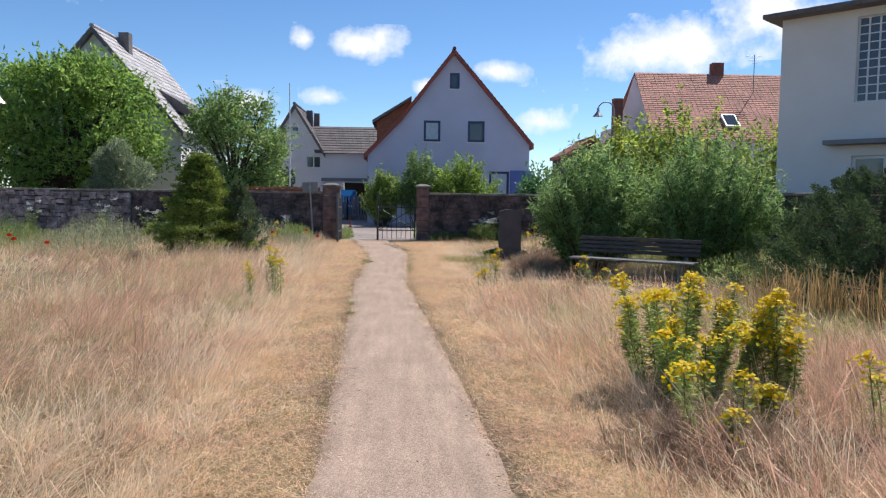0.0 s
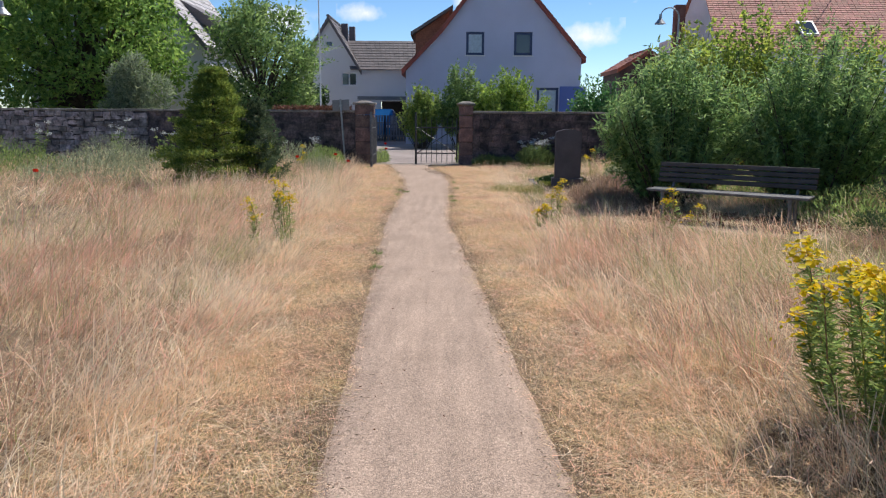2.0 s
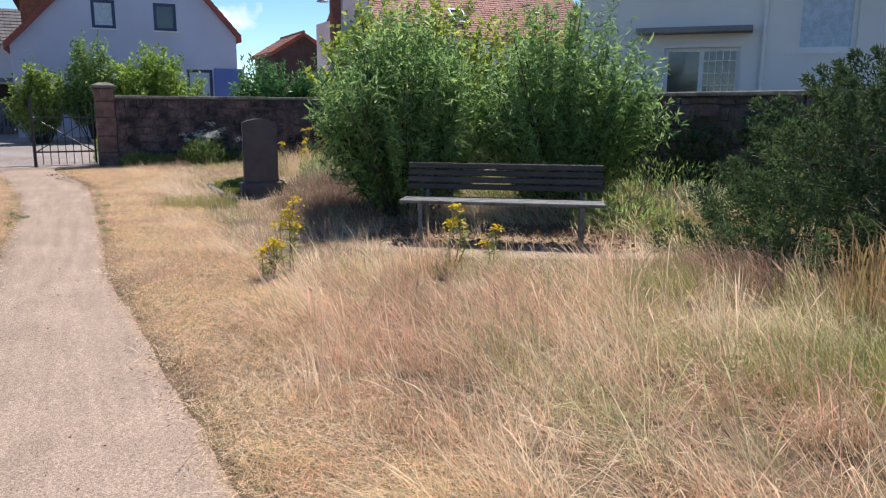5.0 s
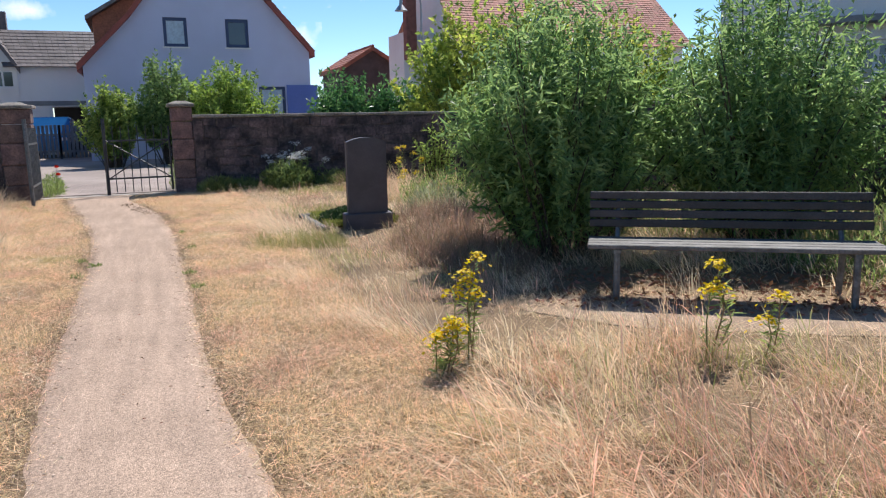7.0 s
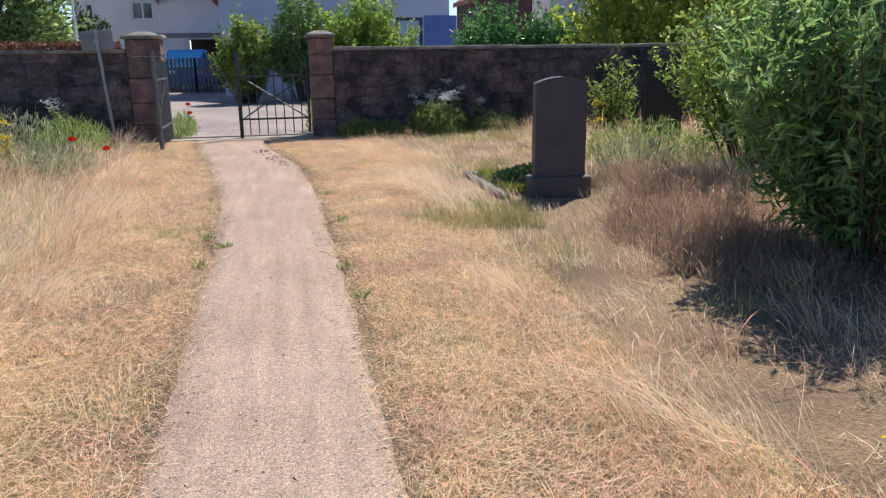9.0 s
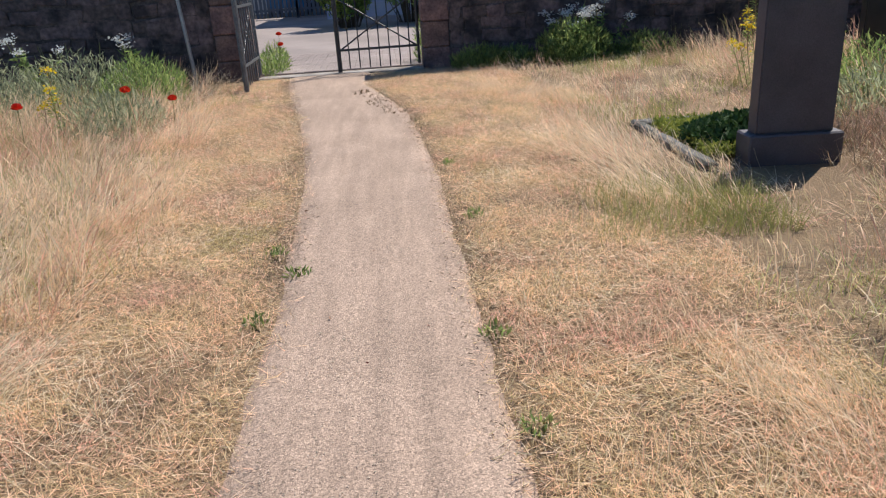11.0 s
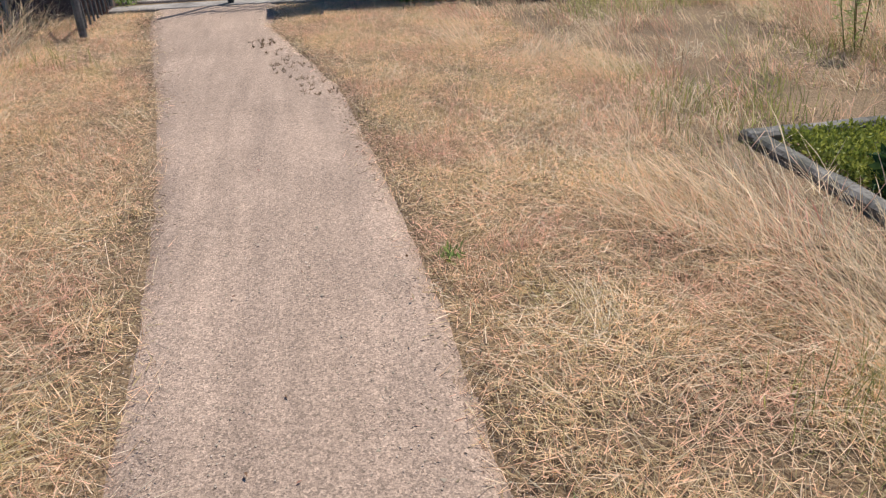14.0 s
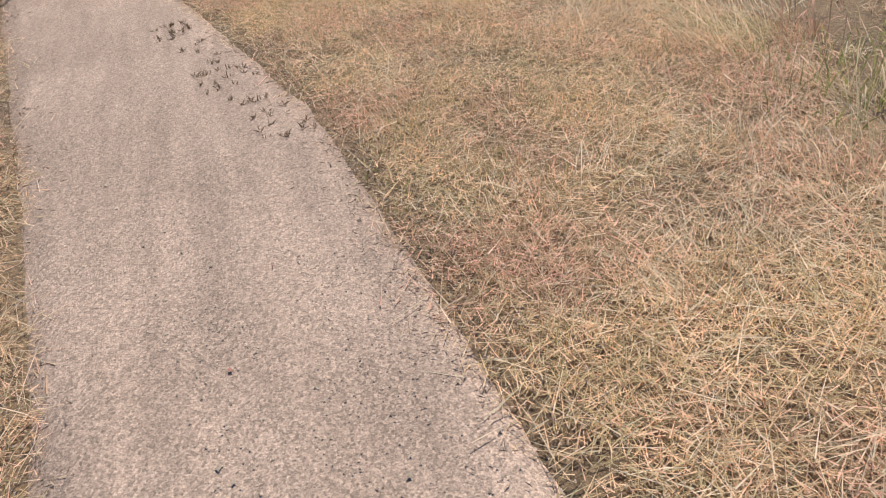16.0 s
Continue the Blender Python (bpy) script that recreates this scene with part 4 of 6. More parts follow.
headstone(3.17, 19.38, 0.56, 1.24, 0.16, -4, "dark granite gravestone with a softly arched top")
headstone(6.66, 23.5, 0.66, 1.42, 0.14, -4, "black upright gravestone half hidden by the shrub", arch=0.0, plinth=False, stone=M_BLACKSTONE)

grave = thing("grave", "grave bed with old stone kerbs and green ground cover", "grave")
for x0, x1, y0, y1 in ((2.48, 2.58, 19.2, 20.80), (2.48, 3.7, 20.81, 20.91)):
    bm = boxed(x0, x1, y0, y1, -0.06, 0.05, bevel=0.018)
    bmesh.ops.subdivide_edges(bm, edges=[e for e in bm.edges if e.calc_length() > 0.4], cuts=9)
    for v in bm.verts:
        v.co += Vector((noise.noise(v.co * 6), noise.noise(v.co * 6 + Vector((9, 0, 0))), noise.noise(v.co * 5 + Vector((0, 9, 0))))) * 0.014
    part("kerb", bm, M_KERB, grave)
r_ = np.random.default_rng(5)
n = 15000
p = np.stack([r_.uniform(2.62, 3.7, n), r_.uniform(19.5, 20.76, n), r_.uniform(0.0, 0.09, n)], 1)
v, f = leaves(p, np.tile([0, 0, 0.8], (n, 1)), 0.032, 0.016, r_, 0.0, 0.8)
ob = arrays_ob("ground_cover", v, f, L_MOSS, grave)


n = 5200
a_, q_ = r_.uniform(0, 6.28, n), np.sqrt(r_.random(n))
p = np.stack([2.62 + np.clip(0.55 + 0.55 * q_ * np.cos(a_), 0, 1.05), 19.95 + 0.42 * q_ * np.sin(a_), 0.03 + 0.20 * r_.random(n) * (1 - 0.6 * q_ ** 2)], 1)
v, f = leaves(p, np.tile([0, 0, 0.7], (n, 1)), 0.055, 0.036, r_, 0.0, 0.8)
ivy = thing("ivy", "low clump of dark ivy on the grave", "ivy")
arrays_ob("foliage", v, f, L_IVY, ivy)


# ---- street furniture, fence, car ----
def street_lamp(x, y, h, turn, label):
    g = thing("street_lamp", label, "street lamp", pose(x, y, 0, 0, 0, turn), group="street lamps")
    part("pole", bent(bmesh.new(), [(0, 0, 0), (0, 0, h * 0.5), (0, 0, h - 0.45)], 0.06, 0.04, 10), M_STEEL, g)
    arc = [(0.42 - 0.42 * math.cos(a), 0, h - 0.45 + 0.42 * math.sin(a)) for a in np.linspace(0, math.pi * 0.92, 9)]
    part("arm", bent(bmesh.new(), arc, 0.035, 0.028), M_STEEL, g)
    bm = bmesh.new()
    e = arc[-1]
    tube(bm, (e[0], 0, e[2] + 0.02), (e[0], 0, e[2] - 0.16), 0.06, 0.07, 14)
    bmesh.ops.create_cone(bm, cap_ends=False, segments=18, radius1=0.26, radius2=0.07, depth=0.24, matrix=Matrix.Translation((e[0], 0, e[2] - 0.28)))
    part("shade", bm, M_STEEL, g)
    part("bulb", tube(bmesh.new(), (e[0], 0, e[2] - 0.22), (e[0], 0, e[2] - 0.40), 0.10, 0.06, 10), M_WFRAME, g)
    return g


street_lamp(-14.6, 27.6, 5.35, 0, "grey street lamp with a curved arm and bell shade")
street_lamp(10.9, 37.7, 6.4, 180, "grey street lamp rising above the trees")
mast = thing("mast", "thin white metal mast behind the wall", "mast")
part("pole", bent(bmesh.new(), [(-4.2, 31, 0), (-4.2, 31, 3.0), (-4.2, 31, 6.0)], 0.035, 0.02), M_WFRAME, mast)
part("base_plate", boxed(-4.32, -4.08, 30.88, 31.12, -0.02, 0.03), M_STEEL, mast)

sign = thing("road_sign", "grey sign plate seen from behind on a leaning pole", "road sign", pose(-2.62, 25.95, 0, 0, -3.5, 0))
part("pole", tube(bmesh.new(), (0, 0, -0.05), (0, 0, 2.0), 0.028, 0.028, 10), M_STEEL, sign)
part("plate", boxed(-0.26, 0.26, 0.03, 0.045, 1.66, 1.98, bevel=0.004), M_GREYBASE, sign)
part("clamp", boxed(-0.05, 0.05, -0.032, 0.029, 1.78, 1.84), M_STEEL, sign)

fence = thing("fence", "blue-grey picket fence with a gate before the drive", "fence")
for k in range(22):
    x = -5.0 + k * 0.165
    h = 1.42 + 0.10 * math.sin(3.14 * k / 21)
    part("slat", boxed(x, x + 0.115, 46.5, 46.525, 0.06, h, bevel=0.004), M_FENCE, fence)
for z in (0.30, 1.05):
    part("rail", boxed(-5.05, -1.35, 46.53, 46.58, z, z + 0.09), M_FENCE, fence)
for x in (-5.15, -3.2, -1.38):
    part("post", boxed(x, x + 0.10, 46.50, 46.60, 0.0, 1.5), M_FENCE, fence)


def car():
    g = thing("car", "blue van parked in front of the garage", "car", pose(-3.75, 50.2, 0))
    body = bmesh.new()
    prof = [(-2.1, 0.35), (2.0, 0.35), (2.1, 0.9), (2.0, 1.15), (1.55, 1.85), (-0.9, 1.9), (-1.5, 1.2), (-2.05, 1.0)]
    bmesh.ops.delete(body, geom=[], context="VERTS")
    prism(body, [(a, z) for a, z in prof], -0.85, 0.85)
    bmesh.ops.transform(body, matrix=Matrix.Rotation(radians(90), 4, "Z"), verts=body.verts)
    bmesh.ops.bevel(body, geom=list(body.edges), offset=0.07, segments=2, affect="EDGES")
    bmesh.ops.recalc_face_normals(body, faces=body.faces)
    part("body", body, M_CAR, g)
    part("windscreen", prism(bmesh.new(), [(-0.66, 1.26), (0.66, 1.26), (0.58, 1.78), (-0.58, 1.78)], -0.02, 0.02), M_GLASS, g).matrix_basis = Matrix.Translation((0, -2.30, -0.62)) @ Matrix.Rotation(radians(-38), 4, "X")
    for sx in (-0.80, 0.80):
        for sy in (-1.3, 1.3):
            w = part("wheel", tube(bmesh.new(), (sx - 0.1, sy, 0.32), (sx + 0.1, sy, 0.32), 0.32, 0.32, 18), M_RUBBER, g)
            part("rim", tube(bmesh.new(), (sx - 0.105, sy, 0.32), (sx + 0.105, sy, 0.32), 0.19, 0.19, 14), M_STEEL, w)
    for sx in (-0.62, 0.62):
        part("headlight", boxed(sx - 0.14, sx + 0.14, -2.11, -2.03, 0.80, 0.94, bevel=0.02), M_WFRAME, g)
    return g


car()


def antenna(x, y, z, h, parent):
    bm = bmesh.new()
    tube(bm, (x, y, z), (x, y, z + h), 0.03, 0.02, 6)
    for k, w in enumerate((0.5, 0.4, 0.3)):
        tube(bm, (x - w, y, z + h - 0.1 - 0.22 * k), (x + w, y, z + h - 0.05 - 0.22 * k), 0.014, 0.014, 5)
    part("antenna", bm, M_GREYIRON, parent)


antenna(21.9, 46.0, 6.6, 3.9, red_house)
slope = Matrix.Translation((19.4, 43.51, 6.10)) @ Matrix.Rotation(math.atan2(4.55, 5.3), 4, "X")
part("skylight", boxed(-0.45, 0.45, -0.6, 0.6, 0.02, 0.16, bevel=0.02), M_WFRAME, red_house, "small roof window with a pale frame").matrix_basis = slope
part("skylight_pane", boxed(-0.34, 0.34, -0.48, 0.48, 0.155, 0.175), M_GLASS, red_house).matrix_basis = slope
gable_house("barn", "small dark barn with a red tiled roof", 13.4, 17.7, 15.55, 5.1, 5.1, 6.4, 60.0, 66.0, M_BARN, M_REDTILE, 18, [], over=0.25)


# ---- flowering weeds ----
def discs(points, normals, radius, rng_, sides=6):
    """Small cupped flower heads."""
    n = len(points)
    nn = normals + rng_.normal(0, 0.35, (n, 3))
    nn /= np.linalg.norm(nn, axis=1)[:, None]
    a = np.cross(nn, rng_.normal(0, 1, (n, 3)))
    a /= np.linalg.norm(a, axis=1)[:, None]
    b = np.cross(nn, a)
    R = (radius * rng_.uniform(0.7, 1.25, n))[:, None]
    ring = [points + (a * math.cos(t) + b * math.sin(t)) * R + nn * R * 0.25 for t in np.arange(sides) * 6.2832 / sides]
    v = np.stack([points] + ring, 1).reshape(-1, 3)
    base = np.arange(n)[:, None] * (sides + 1)
    f = np.concatenate([base + [0, k + 1, (k + 1) % sides + 1] for k in range(sides)], 1).reshape(-1, 3)
    return v, f


def ragwort(x, y, h, spread, stems, heads, seed, label="yellow flowering ragwort with feathery green leaves", group="yellow ragwort plants", leafy=34, head=0.68):
    r_ = np.random.default_rng(seed)
    g = thing("ragwort", label, "wildflower", pose(x, y, 0), group)
    P, N, done = [], [], 0
    for k in range(stems):
        ang, rad = r_.uniform(0, 6.28), spread * math.sqrt(r_.uniform(0.02, 1))
        hh = h * (1.0 if k == 0 else r_.uniform(0.5, 1.0))
        foot = Vector((rad * math.cos(ang) * 0.6, rad * math.sin(ang) * 0.6, -0.02))
        tip = Vector((rad * math.cos(ang), rad * math.sin(ang), hh))
        mid = foot.lerp(tip, 0.5) + Vector((r_.normal(0, 0.03), r_.normal(0, 0.03), 0.02))
        part("stem", bent(bmesh.new(), [foot, mid, tip], 0.006, 0.003, 5), L_DRYSTEM if k % 3 == 0 else L_STEM, g)
        for u in np.linspace(0.12, 0.92, leafy):
            q = foot.lerp(mid, u * 2) if u < 0.5 else mid.lerp(tip, u * 2 - 1)
            P.append(q)
            N.append((r_.normal(), r_.normal(), 0.35))
        for c in range(max(1, round(heads / stems + r_.uniform(-0.4, 0.4)))):
            centre = np.array(tip) + np.array([r_.normal(0, 0.06), r_.normal(0, 0.06), r_.uniform(-0.12, 0.03)]) * (c > 0)
            m = round(64 * head)
            d = r_.normal(0, 1, (m, 3)) * [0.055 * head, 0.055 * head, 0.016]
            d[:, 2] -= 6.0 * (d[:, 0] ** 2 + d[:, 1] ** 2)
            v, f = discs(centre + d, np.tile([0, 0, 1.0], (m, 1)) + d * 4, 0.016 * max(head, 0.8), r_)
            arrays_ob("flower_head", v, f, L_FLOWER, g)["kind"] = "stuff"
    v, f = leaves(np.array(P), np.array(N), 0.085, 0.010, r_, 0.0, 0.5)
    arrays_ob("foliage", v, f, L_RAG, g)
    return g


L_RAG = leaf_mat("ragwort_leaf", (0.36, 0.47, 0.15))
ragwort(2.75, 6.45, 0.93, 0.64, 30, 46, 61, "large yellow flowering ragwort clump at the path side", leafy=260, head=0.92)
ragwort(3.50, 6.25, 0.86, 0.34, 9, 15, 62, leafy=190, head=0.92)
ragwort(2.65, 5.35, 0.55, 0.42, 8, 6, 63, leafy=110, head=0.9)
ragwort(3.85, 5.5, 0.62, 0.25, 4, 4, 76, leafy=60, head=0.9)
ragwort(2.08, 13.45, 0.66, 0.10, 4, 5, 64)
ragwort(1.80, 13.25, 0.34, 0.14, 4, 3, 74)
ragwort(3.42, 12.8, 0.60, 0.09, 3, 2, 65)
ragwort(3.72, 12.65, 0.42, 0.10, 2, 2, 66)
ragwort(-1.27, 11.6, 0.78, 0.19, 6, 8, 68, leafy=70)
ragwort(-1.72, 11.8, 0.56, 0.10, 3, 2, 69, leafy=50)
ragwort(-3.1, 22.2, 0.75, 0.2, 4, 4, 70)
ragwort(-10.2, 17.0, 0.95, 0.6, 8, 10, 71)
ragwort(6.0, 18.2, 1.0, 0.6, 9, 14, 72)
ragwort(4.6, 22.5, 0.7, 0.5, 7, 8, 73)
ragwort(5.6, 24.8, 0.9, 0.5, 7, 7, 75)


def poppy(x, y, h, seed):
    r_ = np.random.default_rng(seed)
    g = thing("poppy", "red poppy on a thin stem", "wildflower", pose(x, y, 0), "red poppies")
    part("stem", bent(bmesh.new(), [(0, 0, -0.02), (0.02, 0.01, h * 0.6), (0.03, 0, h)], 0.004, 0.003, 5), L_STEM, g)
    for k in range(4):
        bm = bmesh.new()
        bmesh.ops.create_uvsphere(bm, u_segments=8, v_segments=6, radius=0.042)
        bmesh.ops.delete(bm, geom=[v for v in bm.verts if v.co.z > 0.012], context="VERTS")
        a = k * 1.57 + seed
        bmesh.ops.transform(bm, matrix=Matrix.Translation((0.03 + 0.018 * math.cos(a), 0.018 * math.sin(a), h + 0.02)) @ Matrix.Rotation(a, 4, "Z") @ Matrix.Rotation(0.5, 4, "Y"), verts=bm.verts)
        part("petal", bm, L_POPPY, g)


for k, (x, y, h) in enumerate(((-2.3, 21.7, 0.55), (-2.08, 22.45, 0.34), (-3.2, 21.4, 0.5), (-7.55, 16.2, 0.66), (-7.15, 15.6, 0.62), (-6.9, 16.4, 0.5), (-8.4, 17.2, 0.6), (-5.4, 24.5, 0.8), (-5.9, 24.3, 0.75), (-1.55, 27.6, 0.6), (-1.5, 27.3, 0.45), (-8.8, 16.0, 0.5))):
    poppy(x, y, h, k)


def umbel(x, y, h, n, seed, leafy=True):
    r_ = np.random.default_rng(seed)
    g = thing("wild_carrot", "weed with white flower umbels and green leaves", "wildflower", pose(x, y, 0), "white flowering weeds")
    P, N = [], []
    for k in range(n):
        tip = Vector((r_.normal(0, 0.22), r_.normal(0, 0.12), h * r_.uniform(0.6, 1.0)))
        part("stem", bent(bmesh.new(), [(tip.x * 0.3, tip.y * 0.3, -0.02), (tip.x * 0.7, tip.y * 0.7, tip.z * 0.6), tip], 0.006, 0.004, 5), L_STEM, g)
        m = 40
        d = r_.normal(0, 1, (m, 3)) * [0.052, 0.052, 0.028]
        v, f = discs(np.array(tip) + d, np.tile([0, -0.5, 0.8], (m, 1)), 0.015, r_)
        arrays_ob("umbel", v, f, L_UMBEL, g)["kind"] = "stuff"
        for u in np.linspace(0.05, 0.8, 45):
            P.append(Vector((tip.x * u, tip.y * u, tip.z * u)))
            N.append((r_.normal(), r_.normal(), 0.3))
    v, f = leaves(np.array(P), np.array(N), 0.13, 0.035, r_, 0.0, 0.5)
    arrays_ob("foliage", v, f, L_WEED, g)


for k, (x, y, h, n) in enumerate(((3.2, 25.85, 1.12, 7), (3.6, 25.9, 0.9, 5), (2.8, 25.9, 0.75, 4), (-3.2, 25.5, 0.95, 3), (-4.6, 25.3, 1.0, 4), (-9.3, 25.0, 1.4, 4), (-7.8, 25.2, 1.25, 4), (-11.6, 25.0, 1.5, 4), (-5.8, 25.4, 1.1, 3))):
    umbel(x, y, h, n, 80 + k)


def weed_clump(x, y, rx, ry, h, n, seed, material=L_WEED, label="rank green weeds growing at the wall", length=0.11, width=0.015):
    n = round(n * 1.5)
    r_ = np.random.default_rng(seed)
    g = thing("weed_clump", label, "weeds", pose(x, y, 0), "weeds along the wall")
    ang, rad = r_.uniform(0, 6.28, n), np.sqrt(r_.random(n))
    z = h * r_.random(n) ** 1.2 * (1 - 0.55 * rad ** 2)
    p = np.stack([rx * rad * np.cos(ang), ry * rad * np.sin(ang), z], 1)
    v, f = leaves(p, np.stack([np.cos(ang) * 0.3, np.sin(ang) * 0.3, np.full(n, 0.9)], 1), length, width, r_, 0.0, 0.45)
    arrays_ob("foliage", v, f, material, g)
    for k in range(7):
        a = r_.uniform(0, 6.28)
        q = Vector((rx * 0.5 * math.cos(a), ry * 0.5 * math.sin(a), h * r_.uniform(0.8, 1.15)))
        part("stem", bent(bmesh.new(), [(q.x * 0.6, q.y * 0.6, -0.02), q], 0.006, 0.003, 5), L_STEM, g)
    return g


for k, (x, y, rx, ry, h, n, m_) in enumerate((
        (1.75, 25.9, 0.45, 0.3, 0.34, 900, L_WEED), (2.3, 25.95, 0.35, 0.3, 0.28, 600, L_WEED), (3.2, 25.8, 0.6, 0.35, 0.65, 1500, L_WEED), (4.3, 25.8, 0.5, 0.35, 0.4, 700, L_WEED),
        (-3.0, 24.6, 0.55, 0.8, 0.62, 1500, L_WEED), (-3.8, 24.4, 0.8, 0.9, 0.75, 1700, L_GREYWEED), (-5.2, 24.4, 0.9, 0.9, 0.8, 1700, L_GREYWEED), (-2.75, 22.6, 0.5, 0.7, 0.42, 1000, L_GREYWEED),
        (-6.6, 24.0, 1.0, 1.0, 0.7, 1500, L_WEED), (-8.2, 22.5, 1.4, 1.4, 0.7, 2200, L_GREYWEED), (-10.5, 21.5, 1.6, 1.6, 0.65, 2200, L_WEED), (-7.6, 19.6, 1.4, 0.9, 0.7, 1600, L_GREYWEED), (-12.2, 23.5, 1.6, 1.2, 0.95, 2000, L_WEED), (-9.2, 24.8, 1.2, 0.7, 0.95, 1700, L_GREYWEED),
        (-1.62, 27.4, 0.22, 0.8, 0.45, 600, L_WEED), (1.1, 27.4, 0.3, 0.7, 0.8, 800, L_WEED), (6.4, 14.0, 0.6, 0.8, 0.55, 900, L_WEED), (8.6, 15.5, 0.7, 1.5, 0.7, 1400, L_WEED), (7.9, 14.2, 0.6, 0.7, 0.5, 800, L_GREYWEED), (6.3, 16.9, 0.9, 0.5, 0.55, 1100, L_WEED), (5.3, 21.4, 0.9, 0.8, 0.6, 1300, L_WEED), (6.6, 20.4, 1.2, 1.0, 0.75, 1600, L_WEED), (4.7, 20.5, 0.5, 0.6, 0.45, 700, L_GREYWEED))):
    weed_clump(x, y, rx, ry, h, n, 100 + k, m_)
r_ = np.random.default_rng(9)
n = 2200
p = np.stack([r_.uniform(-4.9, -2.5, n), r_.uniform(WALL_Y - 0.05, WALL_Y + 0.45, n), r_.uniform(WALL_TOP + 0.06, WALL_TOP + 0.17, n)], 1)
v, f = leaves(p, np.tile([0, -0.2, 0.3], (n, 1)), 0.09, 0.045, r_, 0.1, 0.9)
tagged(arrays_ob("withered_creeper", v, f, L_DRYLEAF), "withered reddish creeper lying on the wall top", "creeper", kind="stuff")


ivy_wall = thing("ivy", "dark ivy and weeds hanging on the side wall", "ivy")
for k, (yy, zz, ry_, rz_) in enumerate(((17.2, 1.15, 0.8, 0.38), (15.6, 0.75, 0.7, 0.5), (19.0, 0.9, 0.6, 0.45), (14.2, 1.2, 0.5, 0.3), (21.3, 1.1, 0.8, 0.35))):
    m = 700
    a_, q_ = r_.uniform(0, 6.28, m), np.sqrt(r_.random(m)) * (1 + 0.25 * np.sin(5 * r_.random(m)))
    p = np.stack([9.24 - 0.12 * r_.random(m), yy + ry_ * q_ * np.cos(a_), np.clip(zz + rz_ * q_ * np.sin(a_), 0.03, 1.68)], 1)
    v, f = leaves(p, np.tile([-0.5, 0, 0.1], (m, 1)), 0.085, 0.06, r_, 0.2, 0.7)
    arrays_ob("foliage", v, f, L_YEWDARK, ivy_wall)


# ---- clouds, far away ----
def cloud_mat():
    m = bpy.data.materials.new("cloud")
    m.use_nodes = True
    n, l = m.node_tree.nodes, m.node_tree.links
    n.remove(n["Principled BSDF"])
    tc, gr, no, ad, mr = n.new("ShaderNodeTexCoord"), n.new("ShaderNodeTexGradient"), n.new("ShaderNodeTexNoise"), n.new("ShaderNodeMath"), n.new("ShaderNodeMapRange")
    gr.gradient_type = "SPHERICAL"
    no.inputs["Scale"].default_value, no.inputs["Detail"].default_value, no.inputs["Roughness"].default_value = 0.016, 9.0, 0.6
    geo = n.new("ShaderNodeNewGeometry")
    l.new(tc.outputs["Object"], gr.inputs[0])
    l.new(geo.outputs["Position"], no.inputs["Vector"])
    ad.operation = "MULTIPLY_ADD"
    l.new(no.outputs["Fac"], ad.inputs[0])
    ad.inputs[1].default_value = 2.4
    l.new(gr.outputs["Fac"], ad.inputs[2])
    mr.inputs["From Min"].default_value, mr.inputs["From Max"].default_value, mr.inputs["To Max"].default_value = 1.38, 1.98, 0.90
    l.new(ad.outputs[0], mr.inputs["Value"])
    em, tr, mx = n.new("ShaderNodeEmission"), n.new("ShaderNodeBsdfTransparent"), n.new("ShaderNodeMixShader")
    em.inputs[0].default_value, em.inputs[1].default_value = (0.94, 0.96, 1.0, 1), 0.86
    l.new(mr.outputs[0], mx.inputs[0])
    l.new(tr.outputs[0], mx.inputs[1])
    l.new(em.outputs[0], mx.inputs[2])
    l.new(mx.outputs[0], n["Material Output"].inputs["Surface"])
    return m


M_CLOUD = cloud_mat()
for az, el, w, h in ((-3.5, 11.4, 64, 25), (-7.8, 11.6, 22, 20), (18.5, 10.9, 130, 44), (7.0, 9.6, 45, 18), (-6.2, 7.5, 34, 17), (-12.0, 6.8, 44, 25), (10.2, 5.8, 44, 22), (-26.5, 14.5, 75, 30), (27.0, 13.2, 75, 55), (1.5, 8.4, 24, 14), (40, 12, 150, 60), (-45, 10, 160, 60)):
    R = 900
    c = Vector((R * math.sin(radians(az)), R * math.cos(radians(az)), R * math.tan(radians(el))))
    bm = bmesh.new()
    bmesh.ops.create_grid(bm, x_segments=1, y_segments=1, size=1.0)
    cl = mesh_ob("backdrop_cloud", bm, M_CLOUD)
    cl.matrix_basis = Matrix.Translation(c) @ pose(0, 0, 0, 90, 0, -az) @ Matrix.Diagonal((w, h, 1, 1))
    cl.visible_shadow = False
    tagged(cl, "small white fair-weather cloud", "cloud", kind="structure")


# ---- meadow: tall dry grass, mown straw, grit ----
def strip_l(y):
    return np.interp(y, [0, 6, 10, 16, 22, 26], [0.55, 0.58, 0.72, 0.88, 0.9, 0.9])


def strip_r(y):
    return np.interp(y, [0, 6.5, 8.2, 9.2, 11.3, 13, 15, 18, 20.5, 22, 26], [0.55, 0.68, 0.62, 0.52, 0.65, 0.88, 0.85, 0.85, 0.95, 1.5, 1.6])


PY, PX = np.array([p[0] for p in PATH_CL]), np.array([p[1] for p in PATH_CL])
HYS, HXS = np.array([0, 6, 14, 17.5, 19.7, 21, 22.6, 25, 26.5]), np.array([0.58, 0.56, 0.48, 0.49, 0.52, 0.57, 0.63, 0.58, 0.72])


